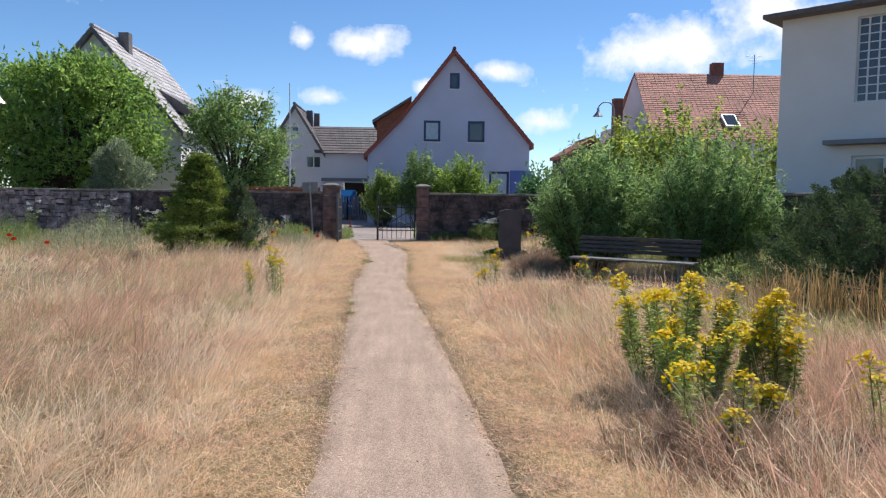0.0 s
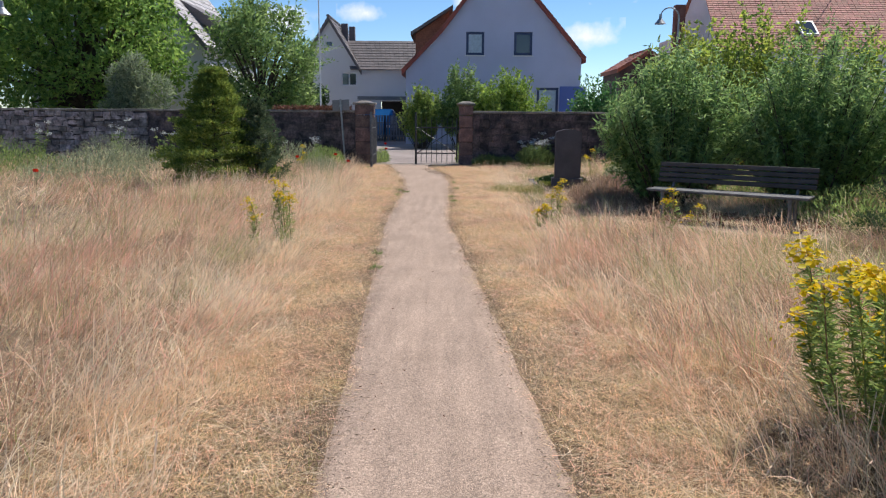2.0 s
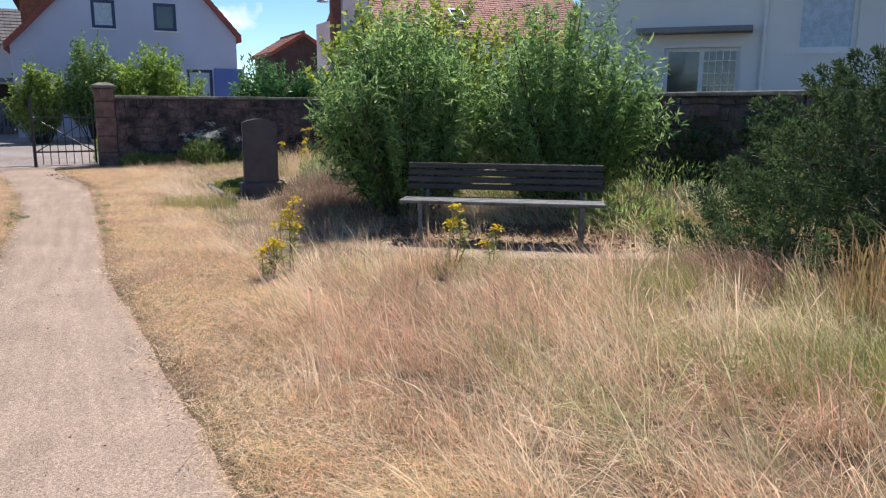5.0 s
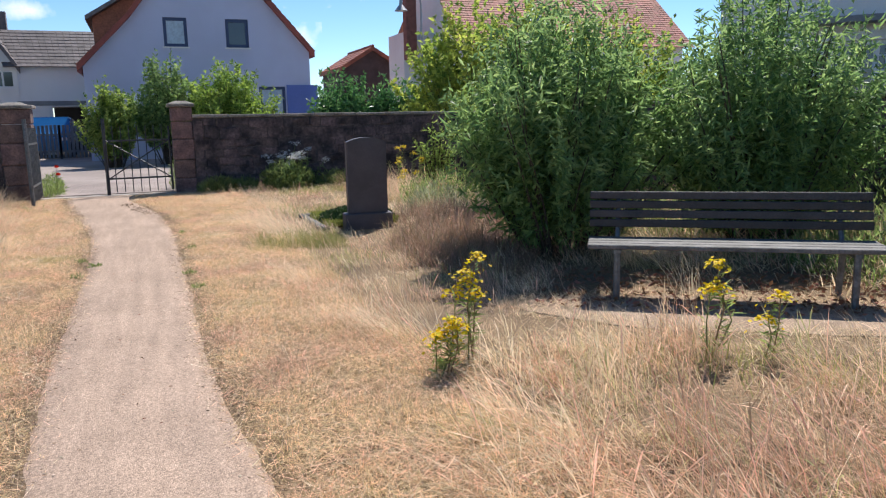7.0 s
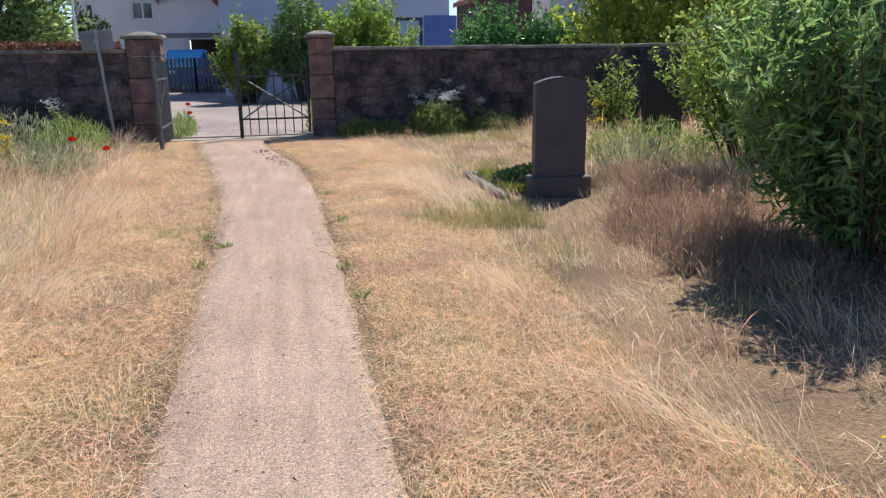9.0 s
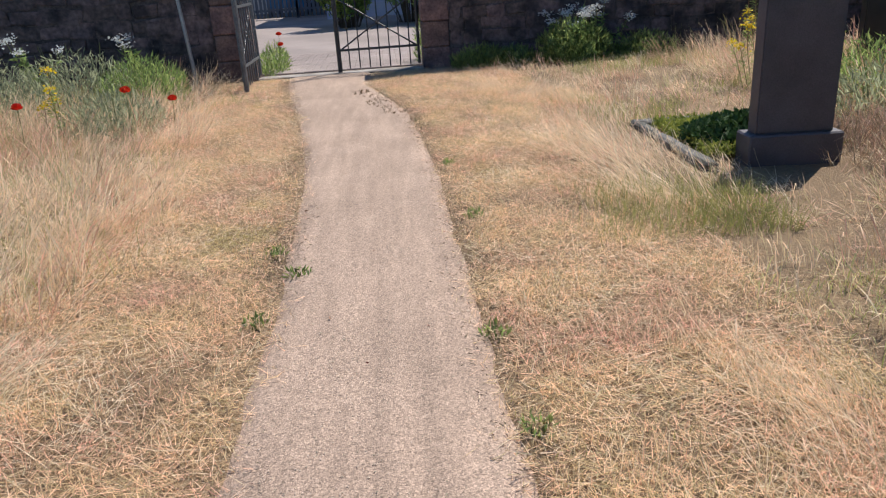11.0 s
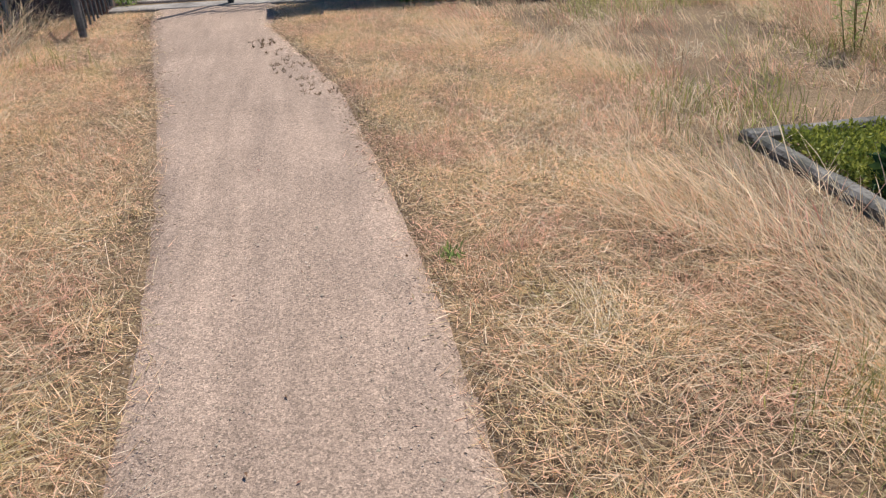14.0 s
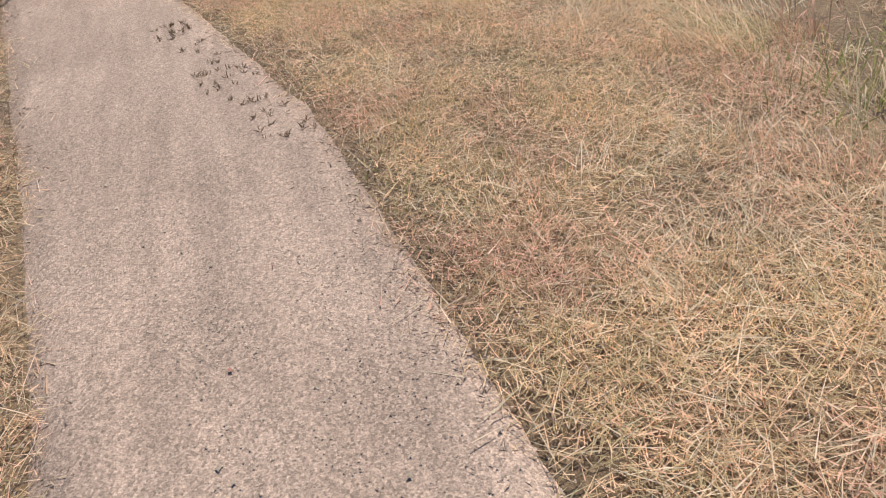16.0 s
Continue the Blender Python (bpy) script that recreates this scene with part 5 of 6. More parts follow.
def waves(x, y, a, b, ph):
    """A smooth field between -1 and 1."""
    return (np.sin(x * a + 1.7 * np.sin(y * b * 0.6 + ph)) + np.sin(y * b + 1.3 * np.sin(x * a * 0.7 + ph * 2)) + np.sin((x + y) * a * 0.55 + ph * 3)) / 3


def edges(x, y):
    """How far outside the path (positive on either side) and how far beyond the mown strip."""
    c, h = np.interp(y, PY, PX), np.interp(y, HYS, HXS)
    off = np.abs(x - c) - h
    strip = np.where(x < c, strip_l(y), strip_r(y))
    return off, off - strip - 0.18 * waves(x, y, 2.3, 2.9, 0.5)


def free(x, y):
    """Keeps grass off the bench's pad, the grave and the stones."""
    bx, by = x - 4.35, y - 13.6
    ca, sa = math.cos(radians(-35.1)), math.sin(radians(-35.1))
    u, w = bx * ca + by * sa, -bx * sa + by * ca
    pad = (u / 1.95) ** 2 + ((w + 0.30) / 0.62) ** 2 + 0.35 * waves(x, y, 4.0, 5.0, 1.0) + rng.normal(0, 0.22, len(x)) < 1
    under = (np.abs(u) < 1.45) & (w > -0.2) & (w < 1.5)
    bed = (x > 2.42) & (x < 3.75) & (y > 19.45) & (y < 20.95)
    front = (np.abs(x - 3.17) < 0.5) & (y > 18.6) & (y < 19.6) & (rng.random(len(x)) < 0.85)
    return ~(pad | bed | front | (under & (rng.random(len(x)) < 0.9)))


def blade_mesh(name, x, y, h, width, lean, ang, material, label, z=None, head=0.0, r_=rng):
    n = len(x)
    z = np.zeros(n) if z is None else z
    base = np.stack([x, y, z - 0.02], 1)
    d = np.stack([np.cos(ang), np.sin(ang), np.zeros(n)], 1)
    s = np.stack([-np.sin(ang), np.cos(ang), np.zeros(n)], 1)
    turn = r_.uniform(0, 6.28, n)
    s = s * np.cos(turn)[:, None] + d * np.sin(turn)[:, None]
    up = np.array([0, 0, 1.0])
    lean = lean[:, None]
    hh = h[:, None]
    tip = base + d * (hh * np.sin(lean * 1.25)) + up * (hh * np.cos(lean * 1.25) * 0.97)
    fr = np.where(r_.random(n) < head, 0.82, 0.5)[:, None]
    mid = base + d * (hh * fr * np.sin(lean * 0.8)) + up * (hh * fr * np.cos(lean * 0.8))
    w = (width * r_.uniform(0.6, 1.3, n))[:, None]
    wm = np.where(fr > 0.7, w * 1.45, w * 0.8)
    v = np.stack([base - s * w * 0.5, base + s * w * 0.5, mid - s * wm * 0.5, mid + s * wm * 0.5, tip], 1).reshape(-1, 3)
    b = np.arange(n)[:, None] * 5
    f = np.concatenate([b + [0, 1, 3], b + [0, 3, 2], b + [2, 3, 4]], 1).reshape(-1, 3)
    return tagged(arrays_ob(name, v, f, material), label, "grass", kind="stuff")


def sample(n, x0, x1, y0, y1):
    return rng.uniform(x0, x1, n), rng.uniform(y0, y1, n)


def tall_patch(name, n, x0, x1, y0, y1, width, material, label, hmin=0.26, hmax=0.62):
    x, y = sample(n, x0, x1, y0, y1)
    off, out = edges(x, y)
    ok = (out > 0) & free(x, y) & (y < 26.2) & (x < 9.2)
    clump = waves(x, y, 5.5, 6.1, 2.0) * 0.5 + 0.5
    big = waves(x, y, 0.8, 0.9, 1.0) * 0.5 + 0.5
    ok &= rng.random(n) < 0.25 + 0.9 * clump
    short = (x > 1.0) & (x < 4.2) & (y > 13.2)
    ok &= ~short | (rng.random(n) < 0.7 * (clump > 0.40) + 0.14)
    x, y, out, clump, big, short = (q[ok] for q in (x, y, out, clump, big, short))
    h = (hmin + (hmax - hmin) * (0.55 * big + 0.45 * clump)) * rng.uniform(0.55, 1.15, len(x))
    h *= np.clip(0.45 + out * 0.9, 0.45, 1) * np.where(short, 0.58, 1.0)
    ang = 0.9 * waves(x, y, 0.9, 1.1, 4.0) + rng.normal(0, 0.6, len(x)) + np.where(x < 0, 0.5, 2.55)
    ang = np.where(rng.random(len(x)) < 0.35, rng.uniform(0, 6.28, len(x)), ang)
    lean = np.clip(np.abs(0.78 + 0.30 * waves(x, y, 1.7, 1.5, 6.0) + rng.normal(0, 0.28, len(x))), 0.03, 1.18)
    blade_mesh(name, x, y, h, width, lean, ang, material, label, head=0.2)


tall_patch("undergrass_left", 52000, -5.0, 0.0, 1.0, 26.2, 0.0036, M_TAN, "short parched undergrass between taller tufts", 0.14, 0.34)
tall_patch("undergrass_far_left", 16000, -18.0, -5.0, 3.0, 26.2, 0.009, M_TAN, "short parched undergrass between taller tufts", 0.2, 0.4)
tall_patch("undergrass_right", 52000, 0.9, 5.5, 1.0, 26.2, 0.0036, M_TAN, "short parched undergrass between taller tufts", 0.14, 0.34)
tall_patch("undergrass_far_right", 12000, 5.5, 9.2, 1.0, 26.2, 0.010, M_TAN, "short parched undergrass between taller tufts", 0.2, 0.4)


def arcs(name, x, y, h, width, ang, th, bend, head, material, label, r_):
    """Stalks that arch over, three lengths each, some with a seed head below the tip."""
    n = len(x)
    p = np.stack([x, y, np.full(n, -0.02)], 1)
    d = np.stack([np.cos(ang), np.sin(ang), np.zeros(n)], 1)
    side_ = np.stack([-np.sin(ang), np.cos(ang), np.zeros(n)], 1)
    turn = r_.uniform(0, 6.28, n)[:, None]
    side_ = side_ * np.cos(turn) + d * np.sin(turn)
    w = (width * r_.uniform(0.6, 1.3, n))[:, None] * 0.5
    wide = np.where(r_.random(n) < head, 1.9, 0.75)[:, None]
    rows, prev = [p - side_ * w, p + side_ * w], 0.0
    for u, f in ((0.42, np.full((n, 1), 0.85)), (0.78, wide), (1.0, None)):
        t = th + bend * (u + prev) / 2
        p = p + (d * np.sin(t)[:, None] + np.array([0, 0, 1.0]) * np.cos(t)[:, None]) * (h * (u - prev))[:, None]
        p[:, 2] = np.maximum(p[:, 2], 0.012)
        rows += [p] if f is None else [p - side_ * w * f, p + side_ * w * f]
        prev = u
    v = np.stack(rows, 1).reshape(-1, 3)
    b = np.arange(n)[:, None] * 7
    f = np.concatenate([b + k for k in ([0, 1, 3], [0, 3, 2], [2, 3, 5], [2, 5, 4], [4, 5, 6])], 1).reshape(-1, 3)
    return tagged(arrays_ob(name, v, f, material), label, "grass", kind="stuff")


TONES = (("bleached_tufts", M_PALE, "bleached tufts of dry grass laid over by the wind", 0.08),
         ("straw_tufts", M_TAN, "tufts of tan dry meadow grass", 0.25),
         ("reddish_tufts", M_RED, "tufts of reddish brown bent grass with fine seed heads", 0.4),
         ("olive_tufts", M_OLIVE, "tufts of half green meadow grass", 0.15))


def tufts(n, x0, x1, y0, y1, blades, width, spread, seed, tall=0.56):
    """Tufts, each combed one way and of one tone; bleached beside the mown strips, reddish further out."""
    r_ = np.random.default_rng(seed)
    x, y = r_.uniform(x0, x1, n), r_.uniform(y0, y1, n)
    off, out = edges(x, y)
    short = (x > 1.0) & (x < 4.4) & (y > 13.4)
    ok = (out > 0.02) & free(x, y) & (y < 26.1) & (x < 9.1)
    ok &= ~short | (r_.random(n) < 0.42)
    ok &= (waves(x, y, 3.3, 2.9, 7.0) > -0.38) | (r_.random(n) < 0.3)
    x, y, out, short = x[ok], y[ok], out[ok], short[ok]
    n = len(x)
    big = waves(x, y, 0.8, 0.9, 1.0) * 0.5 + 0.5
    mid = waves(x, y, 2.4, 2.0, 3.0) * 0.5 + 0.5
    pale = 0.30 * mid + np.where(x < 0, 2.6, 0.8) * np.exp(-(out / np.where(x < 0, 0.75, 0.35)) ** 2) + 0.28 * (short & (y > 17.5))
    red = 0.16 + 0.40 * big + 0.35 * np.exp(-((x - 2.3) / 1.1) ** 2 - ((y - 10.8) / 2.2) ** 2) + 0.4 * np.exp(-((x - 3.2) / 0.7) ** 2 - ((y - 15.6) / 1.2) ** 2)
    olive = 0.05 + 0.75 * np.exp(-((x - 5.2) / 1.3) ** 2 - ((y - 9.8) / 1.6) ** 2) + 0.3 * np.exp(-((x - 1.9) / 0.7) ** 2 - ((y - 16.7) / 0.8) ** 2) + 0.25 * (x < -3.5) * (mid < 0.35)
    tan = np.full(n, 0.34)
    for field, ph in ((red, 2.7), (tan, 5.2)):
        field *= 0.15 + 1.7 * np.clip(0.5 + 1.1 * waves(x, y, 2.1, 1.8, ph), 0, 1) ** 1.5
    total = pale + red + olive + tan
    pick = r_.random(n) * total
    tone = np.where(pick < pale, 0, np.where(pick < pale + tan, 1, np.where(pick < pale + tan + red, 2, 3)))
    h = tall * (0.62 + 0.25 * big + 0.3 * mid) * r_.uniform(0.65, 1.2, n) * np.clip(0.6 + out * 0.8, 0.6, 1) * np.where(short, 0.52, 1.0)
    a = np.where(x < 0.3, 0.5, 2.55) + 0.9 * waves(x, y, 0.9, 1.1, 4.0) + r_.normal(0, 0.65, n)
    flat = r_.random(n) < np.where(short, 0.6, np.where(tone == 0, 0.5, 0.3))
    th = np.where(flat, r_.normal(1.0, 0.18, n), np.abs(r_.normal(0.50, 0.22, n)))
    bend = np.where(flat, r_.normal(0.45, 0.2, n), r_.normal(0.95, 0.35, n))
    for k, (name, material, label, head) in enumerate(TONES):
        i = np.repeat(np.flatnonzero(tone == k), blades)
        m = len(i)
        if m:
            arcs(name, x[i] + r_.normal(0, spread, m), y[i] + r_.normal(0, spread, m), h[i] * r_.uniform(0.45, 1.15, m), width, a[i] + np.where(r_.random(m) < 0.3, r_.uniform(-3.1, 3.1, m), r_.normal(0, 0.6, m)),
                 np.clip(th[i] + r_.normal(0, 0.32, m), 0, 1.45), np.clip(bend[i] + r_.normal(0, 0.5, m), -0.4, 1.9), head, material, label, r_)


tufts(2900, -4.6, 0.2, 1.6, 26.0, 44, 0.0038, 0.085, 51)
tufts(2700, 0.9, 5.6, 1.6, 26.0, 44, 0.0038, 0.085, 52)
tufts(2100, -17.0, -4.6, 4.0, 26.0, 24, 0.0080, 0.14, 53)
tufts(700, 5.6, 9.1, 2.0, 26.0, 24, 0.009, 0.13, 54)


def lodged(seed):
    """The plainest of the bleached tufts that lie flattened beside the path, each combed one way."""
    r_ = np.random.default_rng(seed)
    fixed = [(1.65, 20.1, 0.5, 2.5), (2.0, 20.2, 0.55, 2.4), (1.95, 19.75, 0.6, 2.5), (2.1, 19.4, 0.6, 2.6), (1.9, 19.1, 0.5, 2.6), (1.85, 18.7, 0.5, 2.4), (2.1, 18.4, 0.5, 2.6), (1.7, 14.4, 0.45, 2.7), (1.9, 14.1, 0.5, 2.4), (1.6, 16.2, 0.4, 2.4), (1.6, 23.5, 0.45, 2.9), (2.4, 22.3, 0.5, 2.6), (2.0, 22.9, 0.45, 0.4), (-1.8, 18.2, 0.55, 0.4), (-1.5, 16.8, 0.5, 0.6), (-1.9, 17.5, 0.5, 0.8), (-1.2, 8.5, 0.5, 0.5), (-1.1, 6.5, 0.5, 0.7)]
    i = np.repeat(np.arange(len(fixed)), 170)
    X, Y, H, A = np.array(fixed)[i].T
    m = len(i)
    arcs("lodged_grass", X + r_.normal(0, 0.12, m), Y + r_.normal(0, 0.12, m), H * r_.uniform(0.4, 1.05, m), 0.0030, A + r_.normal(0, 0.6, m), np.clip(r_.normal(0.75, 0.25, m), 0.1, 1.3), r_.normal(0.5, 0.25, m), 0.1, M_PALE, "bleached tufts of grass laid over by the wind", r_)


lodged(4)


def golden(x0, y0, rx, ry, n, h):
    a, r = rng.uniform(0, 6.28, n), np.sqrt(rng.random(n))
    x, y = x0 + rx * r * np.cos(a), y0 + ry * r * np.sin(a)
    blade_mesh("golden_grass", x, y, h * rng.uniform(0.6, 1.1, n), 0.008, np.abs(rng.normal(0.22, 0.18, n)), rng.uniform(0, 6.28, n), M_STRAWTALL, "upright golden wild oats before the juniper", head=0.8)


golden(5.55, 9.85, 0.7, 0.3, 330, 0.80)
golden(6.9, 9.4, 0.9, 0.5, 480, 0.80)


def green_tufts(n, x0, x1, y0, y1, h, thr, ph, width=0.005, fade=1.0):
    x, y = sample(n, x0, x1, y0, y1)
    off, out = edges(x, y)
    ok = (off > 0.0) & (waves(x, y, 1.9, 2.1, ph) + rng.normal(0, 0.22, n) > thr) & free(x, y) & (y < 26.2) & (rng.random(n) < fade * np.clip((x - x0) / 0.8, 0, 1))
    x, y = x[ok], y[ok]
    blade_mesh("green_grass", x, y, h * rng.uniform(0.4, 1.1, len(x)), width, np.abs(rng.normal(0.4, 0.25, len(x))), rng.uniform(0, 6.28, len(x)), M_GREENBLADE, "patches of grass still green", z=np.zeros(len(x)))


green_tufts(38000, 2.0, 8.5, 20.5, 26.0, 0.20, 0.22, 9.0, 0.006, 0.7)
green_tufts(30000, 2.4, 8.5, 5.0, 13.0, 0.30, 0.50, 4.0)
green_tufts(15000, 3.4, 6.2, 8.6, 11.6, 0.30, -0.15, 1.0)
green_tufts(30000, -8.0, -1.2, 3.0, 24.0, 0.30, 0.50, 5.0)
green_tufts(30000, -1.2, 1.9, 3.0, 25.5, 0.07, 0.50, 7.0, 0.004)


green_tufts(3500, 1.3, 2.5, 17.9, 19.0, 0.24, 0.0, 2.0, 0.0034)
green_tufts(2600, 1.7, 3.0, 15.4, 17.2, 0.16, 0.1, 2.0, 0.0036)
green_tufts(16000, 5.9, 9.1, 12.6, 17.5, 0.30, -0.3, 3.0, 0.006)


def mown(name, n, x0, x1, y0, y1, length, width, up=0.16, material=M_MOWN):
    """Cut straw lying flat, criss-cross, thinning out on to the gravel."""
    x, y = sample(n, x0, x1, y0, y1)
    off, out = edges(x, y)
    ragged = 0.05 * waves(x, y, 7.0, 5.0, 1.0) + 0.03 * waves(x, y, 17.0, 13.0, 4.0) + rng.normal(0, 0.07, n)
    dense = waves(x, y, 3.1, 3.7, 3.0) * 0.5 + 0.5
    blotch = waves(x, y, 8.5, 7.3, 6.0) * 0.5 + 0.5
    ok = (off > ragged + 0.01) & (out < 0.5) & (y < 26.1) & (rng.random(n) < 0.12 + 0.75 * dense + 0.55 * blotch) & free(x, y)
    x, y = x[ok], y[ok]
    n = len(x)
    ang = rng.uniform(0, 6.28, n) * 0.55 + 1.2 * waves(x, y, 2.2, 1.9, 8.0)
    el = rng.normal(0.05, up, n)
    d = np.stack([np.cos(ang) * np.cos(el), np.sin(ang) * np.cos(el), np.sin(el)], 1)
    s = np.stack([-np.sin(ang), np.cos(ang), rng.normal(0, 0.35, n)], 1)
    L, W = (length * rng.uniform(0.4, 1.4, n))[:, None], (width * rng.uniform(0.6, 1.4, n))[:, None]
    c = np.stack([x, y, 0.004 + 0.03 * rng.random(n) ** 1.5], 1)
    v = np.stack([c - d * L / 2 - s * W / 2, c - d * L / 2 + s * W / 2, c + d * L / 2 + np.array([0, 0, 1.0]) * L * rng.normal(0, 0.08, n)[:, None]], 1).reshape(-1, 3)
    f = np.arange(n * 3).reshape(-1, 3)
    tagged(arrays_ob(name, v, f, material), "cut dry straw lying along the path", "mown grass", kind="stuff")


mown("mown_straw_left", 340000, -2.2, 0.4, 1.5, 26.1, 0.078, 0.0029)
mown("mown_straw_right", 440000, 0.3, 3.4, 1.5, 26.1, 0.078, 0.0029)


def edge_litter(n):
    """Dark crumbs and broken stalks where the grass meets the gravel."""
    y = rng.uniform(1.5, 26.0, n)
    side_ = np.where(rng.random(n) < 0.5, -1.0, 1.0)
    off = rng.normal(0.03, 0.085, n)
    x = np.interp(y, PY, PX) + side_ * (np.interp(y, HYS, HXS) + off)
    ok = rng.random(n) < 0.4 + 0.6 * waves(x, y, 3.0, 2.5, 5.0)
    x, y = x[ok], y[ok]
    m = len(x)
    p = np.stack([x, y, np.full(m, 0.022)], 1)
    v, f = leaves(p, rng.normal(0, 1, (m, 3)) * [1, 1, 0.25], 0.024, 0.004, rng, 0.0, 0.2)
    tagged(arrays_ob("edge_litter", v, f, M_CRUMB), "dark broken stalks along the gravel's edge", "leaf litter", kind="stuff")


M_CRUMB = mat("dark_litter", (0.40, 0.29, 0.19), 0.9, scale=2.0, spread=0.3, island=0.5, bump=0)
edge_litter(46000)
mown("pale_straw_litter", 90000, -2.2, 3.2, 1.5, 26.1, 0.15, 0.0028, 0.22, M_PALE)


def stubble(name, n, x0, x1, y0, y1):
    """Short cut stalks standing in the mown strips."""
    x, y = sample(n, x0, x1, y0, y1)
    off, out = edges(x, y)
    tuft = waves(x, y, 9.0, 8.0, 2.0) * 0.5 + 0.5
    ok = (off > 0.05 + rng.normal(0, 0.05, n)) & (out < 0.6) & (y < 26.1) & free(x, y) & (rng.random(n) < 0.25 + 0.9 * tuft)
    x, y, tuft = x[ok], y[ok], tuft[ok]
    n = len(x)
    a, el = rng.uniform(0, 6.28, n), np.abs(rng.normal(0.7, 0.4, n))
    L = ((0.045 + 0.06 * tuft) * rng.uniform(0.4, 1.3, n))[:, None]
    d = np.stack([np.cos(a) * np.cos(el), np.sin(a) * np.cos(el), np.sin(el)], 1)
    s = np.stack([-np.sin(a), np.cos(a), np.zeros(n)], 1) * 0.0017
    b = np.stack([x, y, np.zeros(n)], 1)
    v = np.stack([b - s, b + s, b + d * L], 1).reshape(-1, 3)
    tagged(arrays_ob(name, v, np.arange(n * 3).reshape(-1, 3), M_MOWN), "short dry stubble along the path", "mown grass", kind="stuff")


def wisps(n, seed):
    """Swaths of cut straw: bunches lying one way, thickest along the outer edge of the mown strips."""
    r_ = np.random.default_rng(seed)
    x, y = r_.uniform(-2.4, 3.4, n), r_.uniform(1.6, 26.0, n)
    off, out = edges(x, y)
    ok = (off > 0.06) & (out < 0.35) & free(x, y) & (r_.random(n) < np.where(x > 0.4, 0.30 + 0.7 * np.exp(-((out + 0.15) / 0.25) ** 2), 0.45))
    x, y = x[ok], y[ok]
    a = r_.uniform(0, 6.28, len(x))
    i = np.repeat(np.arange(len(x)), 26)
    m = len(i)
    arcs("straw_swaths", x[i] + r_.normal(0, 0.085, m), y[i] + r_.normal(0, 0.085, m), r_.uniform(0.06, 0.26, m), 0.0030, a[i] + r_.normal(0, 0.38, m), np.clip(r_.normal(1.25, 0.2, m), 0.5, 1.5), r_.normal(0.3, 0.2, m), 0.0, M_PALE, "pale swaths of cut straw along the path", r_)


wisps(6800, 58)
def pad_straw(n, seed):
    """Loose straw trodden into the rim of the bare patch before the bench."""
    r_ = np.random.default_rng(seed)
    t, q = r_.uniform(0, 6.2832, n), r_.normal(1.0, 0.16, n)
    ca, sa = math.cos(radians(-35.1)), math.sin(radians(-35.1))
    u, w = 1.75 * q * np.cos(t), 0.52 * q * np.sin(t)
    arcs("trodden_straw", 4.44 + u * ca - w * sa, 13.51 + u * sa + w * ca, r_.uniform(0.05, 0.2, n), 0.003, r_.uniform(0, 6.28, n), np.clip(r_.normal(1.3, 0.15, n), 0.6, 1.5), r_.normal(0.2, 0.2, n), 0.0, M_TAN, "loose straw trodden into bare ground", r_)


pad_straw(5000, 77)
stubble("stubble_left", 150000, -2.2, 0.3, 2.0, 26.1)
stubble("stubble_right", 220000, 0.4, 3.4, 2.0, 26.1)


def brown_thicket(cx, cy, rx, ry, n, h):
    a, r = rng.uniform(0, 6.28, n), np.sqrt(rng.random(n))
    x, y = cx + rx * r * np.cos(a), cy + ry * r * np.sin(a)
    ok = free(x, y)
    x, y, r = x[ok], y[ok], r[ok]
    blade_mesh("brown_thicket", x, y, h * rng.uniform(0.4, 1.1, len(x)) * (1.15 - 0.6 * r), 0.0045, np.abs(rng.normal(0.7, 0.3, len(x))), rng.uniform(0, 6.28, len(x)), M_BROWNGRASS, "matted brown withered grass beside the shrubs", head=0.2)


brown_thicket(3.5, 16.9, 0.7, 1.3, 7000, 0.5)
brown_thicket(4.2, 18.9, 0.9, 1.3, 7000, 0.5)
brown_thicket(5.6, 11.2, 0.6, 1.2, 5000, 0.45)
brown_thicket(2.5, 5.2, 0.7, 0.6, 5000, 0.4)


def grit(n):
    y = rng.uniform(1.5, 26.2, n)
    u = rng.uniform(-1.05, 1.05, n)
    x = np.interp(y, PY, PX) + u * np.interp(y, HYS, HXS)
    z = 0.014 + 0.012 * (1 - np.clip(u * u, 0, 1))
    r = 0.0034 * rng.uniform(0.5, 1.5, n) * np.where(rng.random(n) < 0.02, 2.0, 1.0)
    off = np.array([(1, 0, -0.3), (-0.5, 0.87, -0.3), (-0.5, -0.87, -0.3), (0, 0, 0.8)])
    a = rng.uniform(0, 6.28, n)
    ca, sa = np.cos(a)[:, None], np.sin(a)[:, None]
    vx, vy = off[:, 0] * ca - off[:, 1] * sa, off[:, 0] * sa + off[:, 1] * ca
    v = np.stack([x[:, None] + vx * r[:, None], y[:, None] + vy * r[:, None], z[:, None] + off[:, 2] * r[:, None] * 0.5], 2).reshape(-1, 3)
    b = np.arange(n)[:, None] * 4
    f = np.concatenate([b + [0, 1, 3], b + [1, 2, 3], b + [2, 0, 3]], 1).reshape(-1, 3)
    tagged(arrays_ob("gravel_grit", v, f, M_GRIT), "fine loose grit on the footpath", "gravel", kind="stuff")


grit(26000)


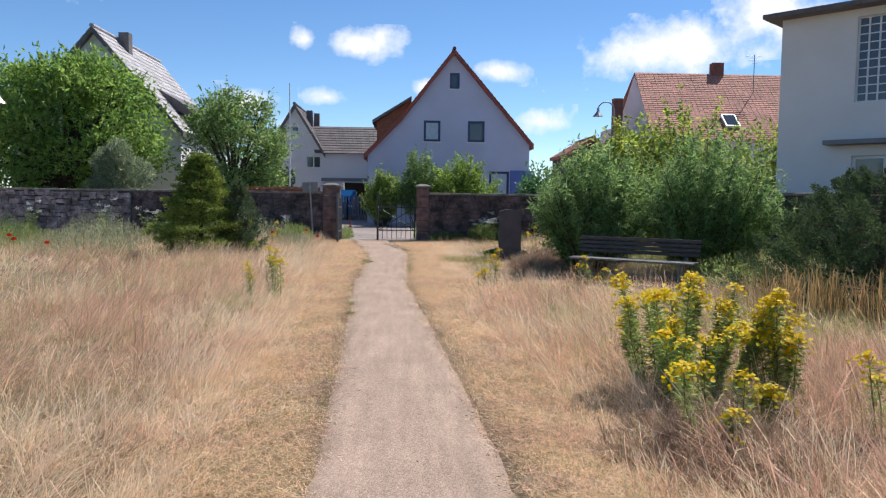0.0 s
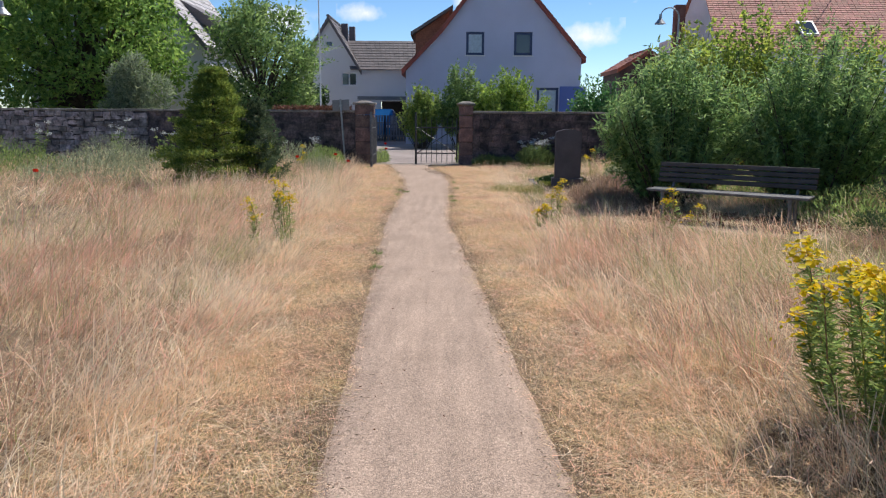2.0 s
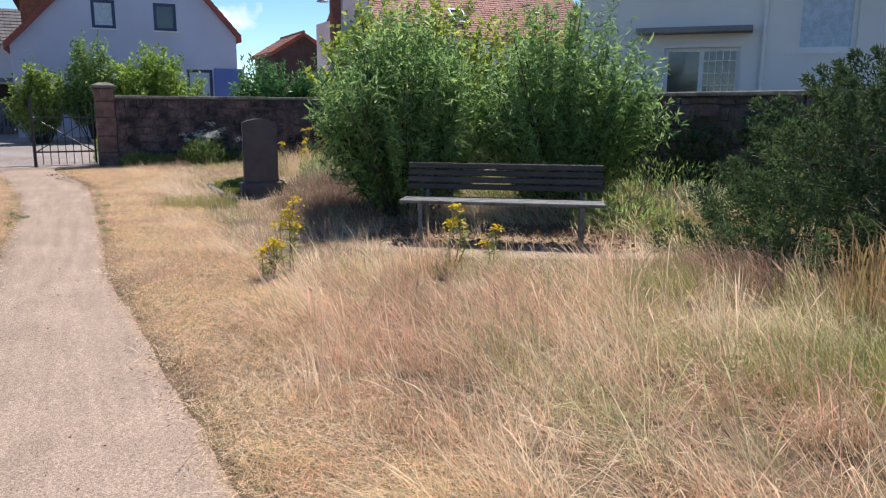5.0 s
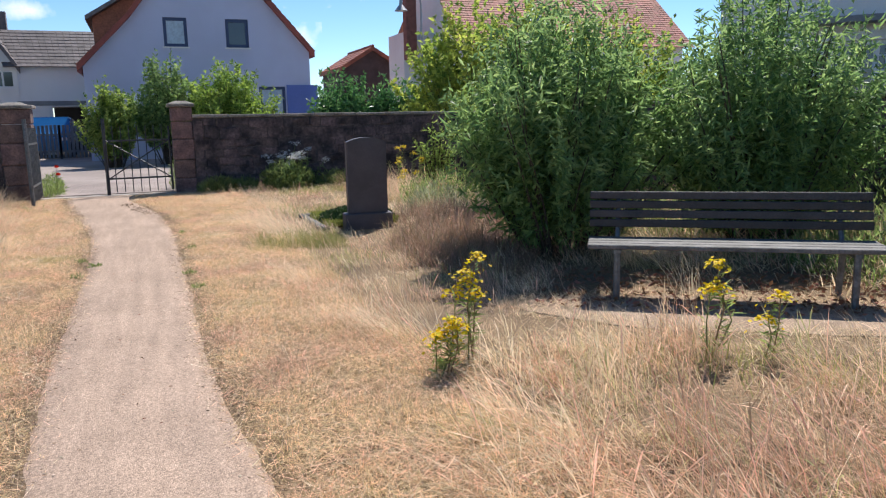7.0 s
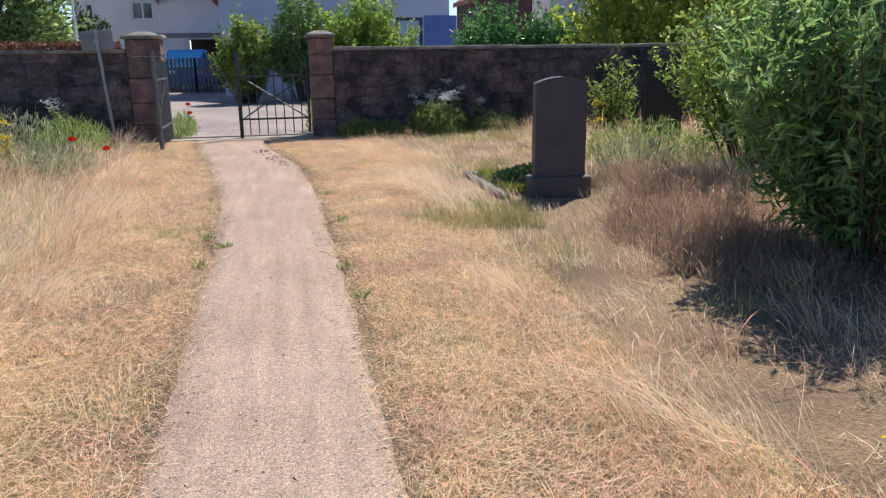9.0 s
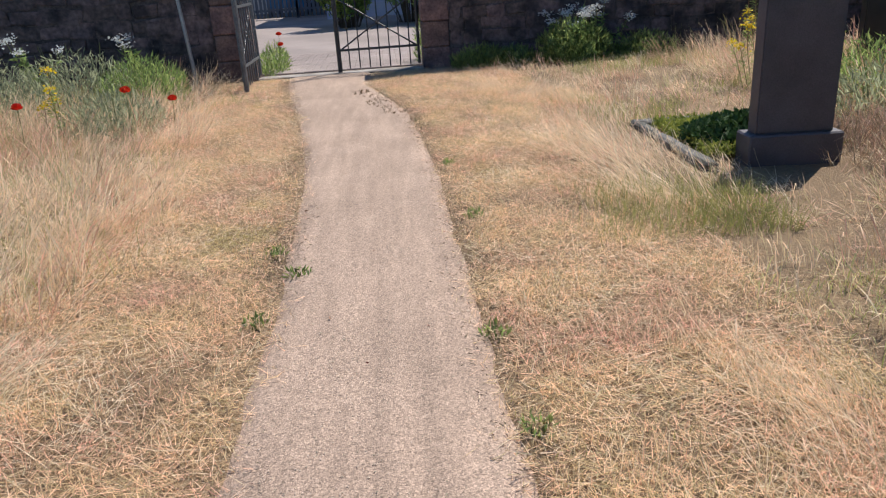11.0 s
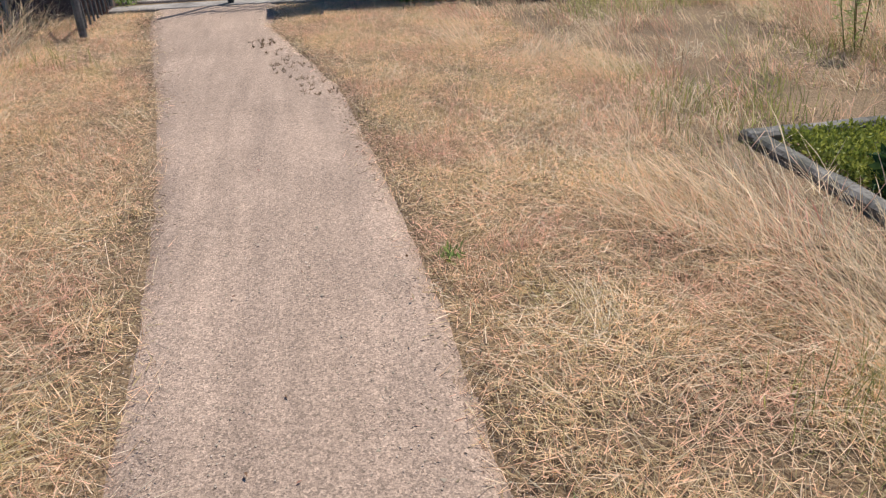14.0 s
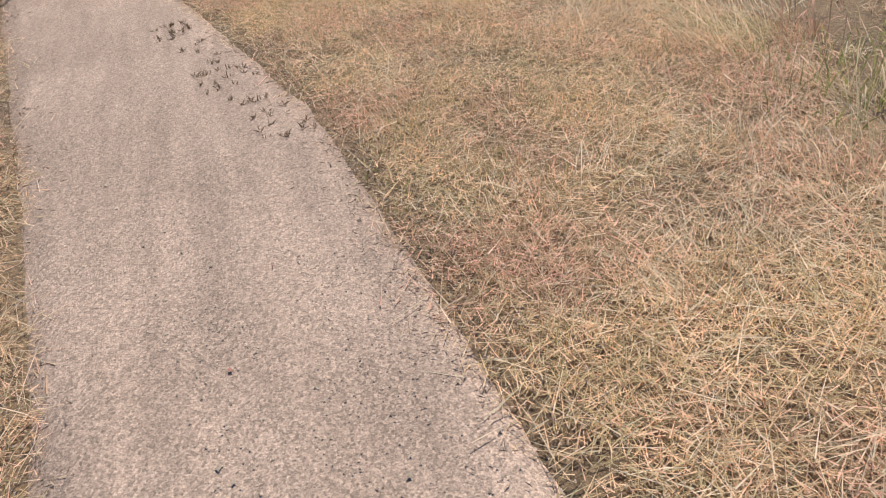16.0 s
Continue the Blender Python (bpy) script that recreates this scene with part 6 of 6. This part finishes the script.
def sprigs():
    """Withered sprigs standing along the gravel's edge, small weeds and dark scraps on the path."""
    n = 60
    y = rng.uniform(22.3, 24.3, n)
    x = np.interp(y, [22.3, 24.3], [0.34, -0.12]) + rng.normal(0, 0.07, n)
    p = np.repeat(np.stack([x, y, np.full(n, 0.015)], 1), 9, 0) + rng.normal(0, 0.008, (n * 9, 3)) * [1, 1, 0.2]
    v, f = leaves(p, rng.normal(0, 0.5, (n * 9, 3)) + [0, 0, 0.7], 0.035, 0.004, rng, 0.0, 0.3)
    tagged(arrays_ob("withered_sprigs", v, f, L_DRYSTEM), "withered sprigs at the edge of the gravel", "dry weeds", kind="stuff")
    m = 900
    u, w = rng.uniform(-1.5, 1.5, m), rng.uniform(-0.25, 1.3, m)
    ca, sa = math.cos(radians(-35.1)), math.sin(radians(-35.1))
    v, f = leaves(np.stack([4.5 + u * ca - w * sa, 13.73 + u * sa + w * ca, rng.uniform(0.0, 0.03, m)], 1), rng.normal(0, 1, (m, 3)) * [1, 1, 0.3], 0.07, 0.03, rng, 0.0, 0.3)
    tagged(arrays_ob("leaf_litter", v, f, L_DRYLEAF), "dry brown leaves fallen under the bench", "leaf litter", kind="stuff")
    m = 90
    y = rng.uniform(3, 25.5, m)
    x = np.interp(y, PY, PX) + rng.uniform(-1, 1, m) * np.interp(y, HYS, HXS)
    v, f = leaves(np.stack([x, y, np.full(m, 0.03)], 1), rng.normal(0, 1, (m, 3)) * [1, 1, 0.15], 0.022, 0.010, rng, 0.0, 0.2)
    tagged(arrays_ob("leaf_scraps", v, f, L_DRYLEAF), "dark scraps of dead leaves on the path", "leaf litter", kind="stuff")


sprigs()
for k, (x, y) in enumerate(((-0.28, 17.86), (-0.42, 17.3), (0.70, 19.95), (-0.45, 18.2), (0.66, 16.3), (0.62, 17.0), (-0.22, 11.2), (-0.16, 10.4), (0.72, 18.6))):
    weed_clump(x, y, 0.06, 0.06, 0.035, 22, 200 + k, L_WEED, "small green weed at the edge of the gravel", 0.045, 0.012)

# ---- stones of the boundary wall ----
rubble(wall_right, 1.33, 9.28, -0.05, WALL_TOP - 0.01, WALL_Y, 31, 0.18, 0.34)
rubble(wall_left, -8.8, -2.36, -0.05, WALL_TOP - 0.01, WALL_Y, 32, 0.19, 0.42)
rubble(wall_left, -24.0, -8.82, -0.05, WALL_TOP - 0.01, WALL_Y, 33, 0.16, 0.26, joined=True, stone=M_PALESTONE)
rubble(side, 2.0, 26.2, -0.05, 1.64, 9.3, 34, 0.20, 0.42, joined=True, axis="y")
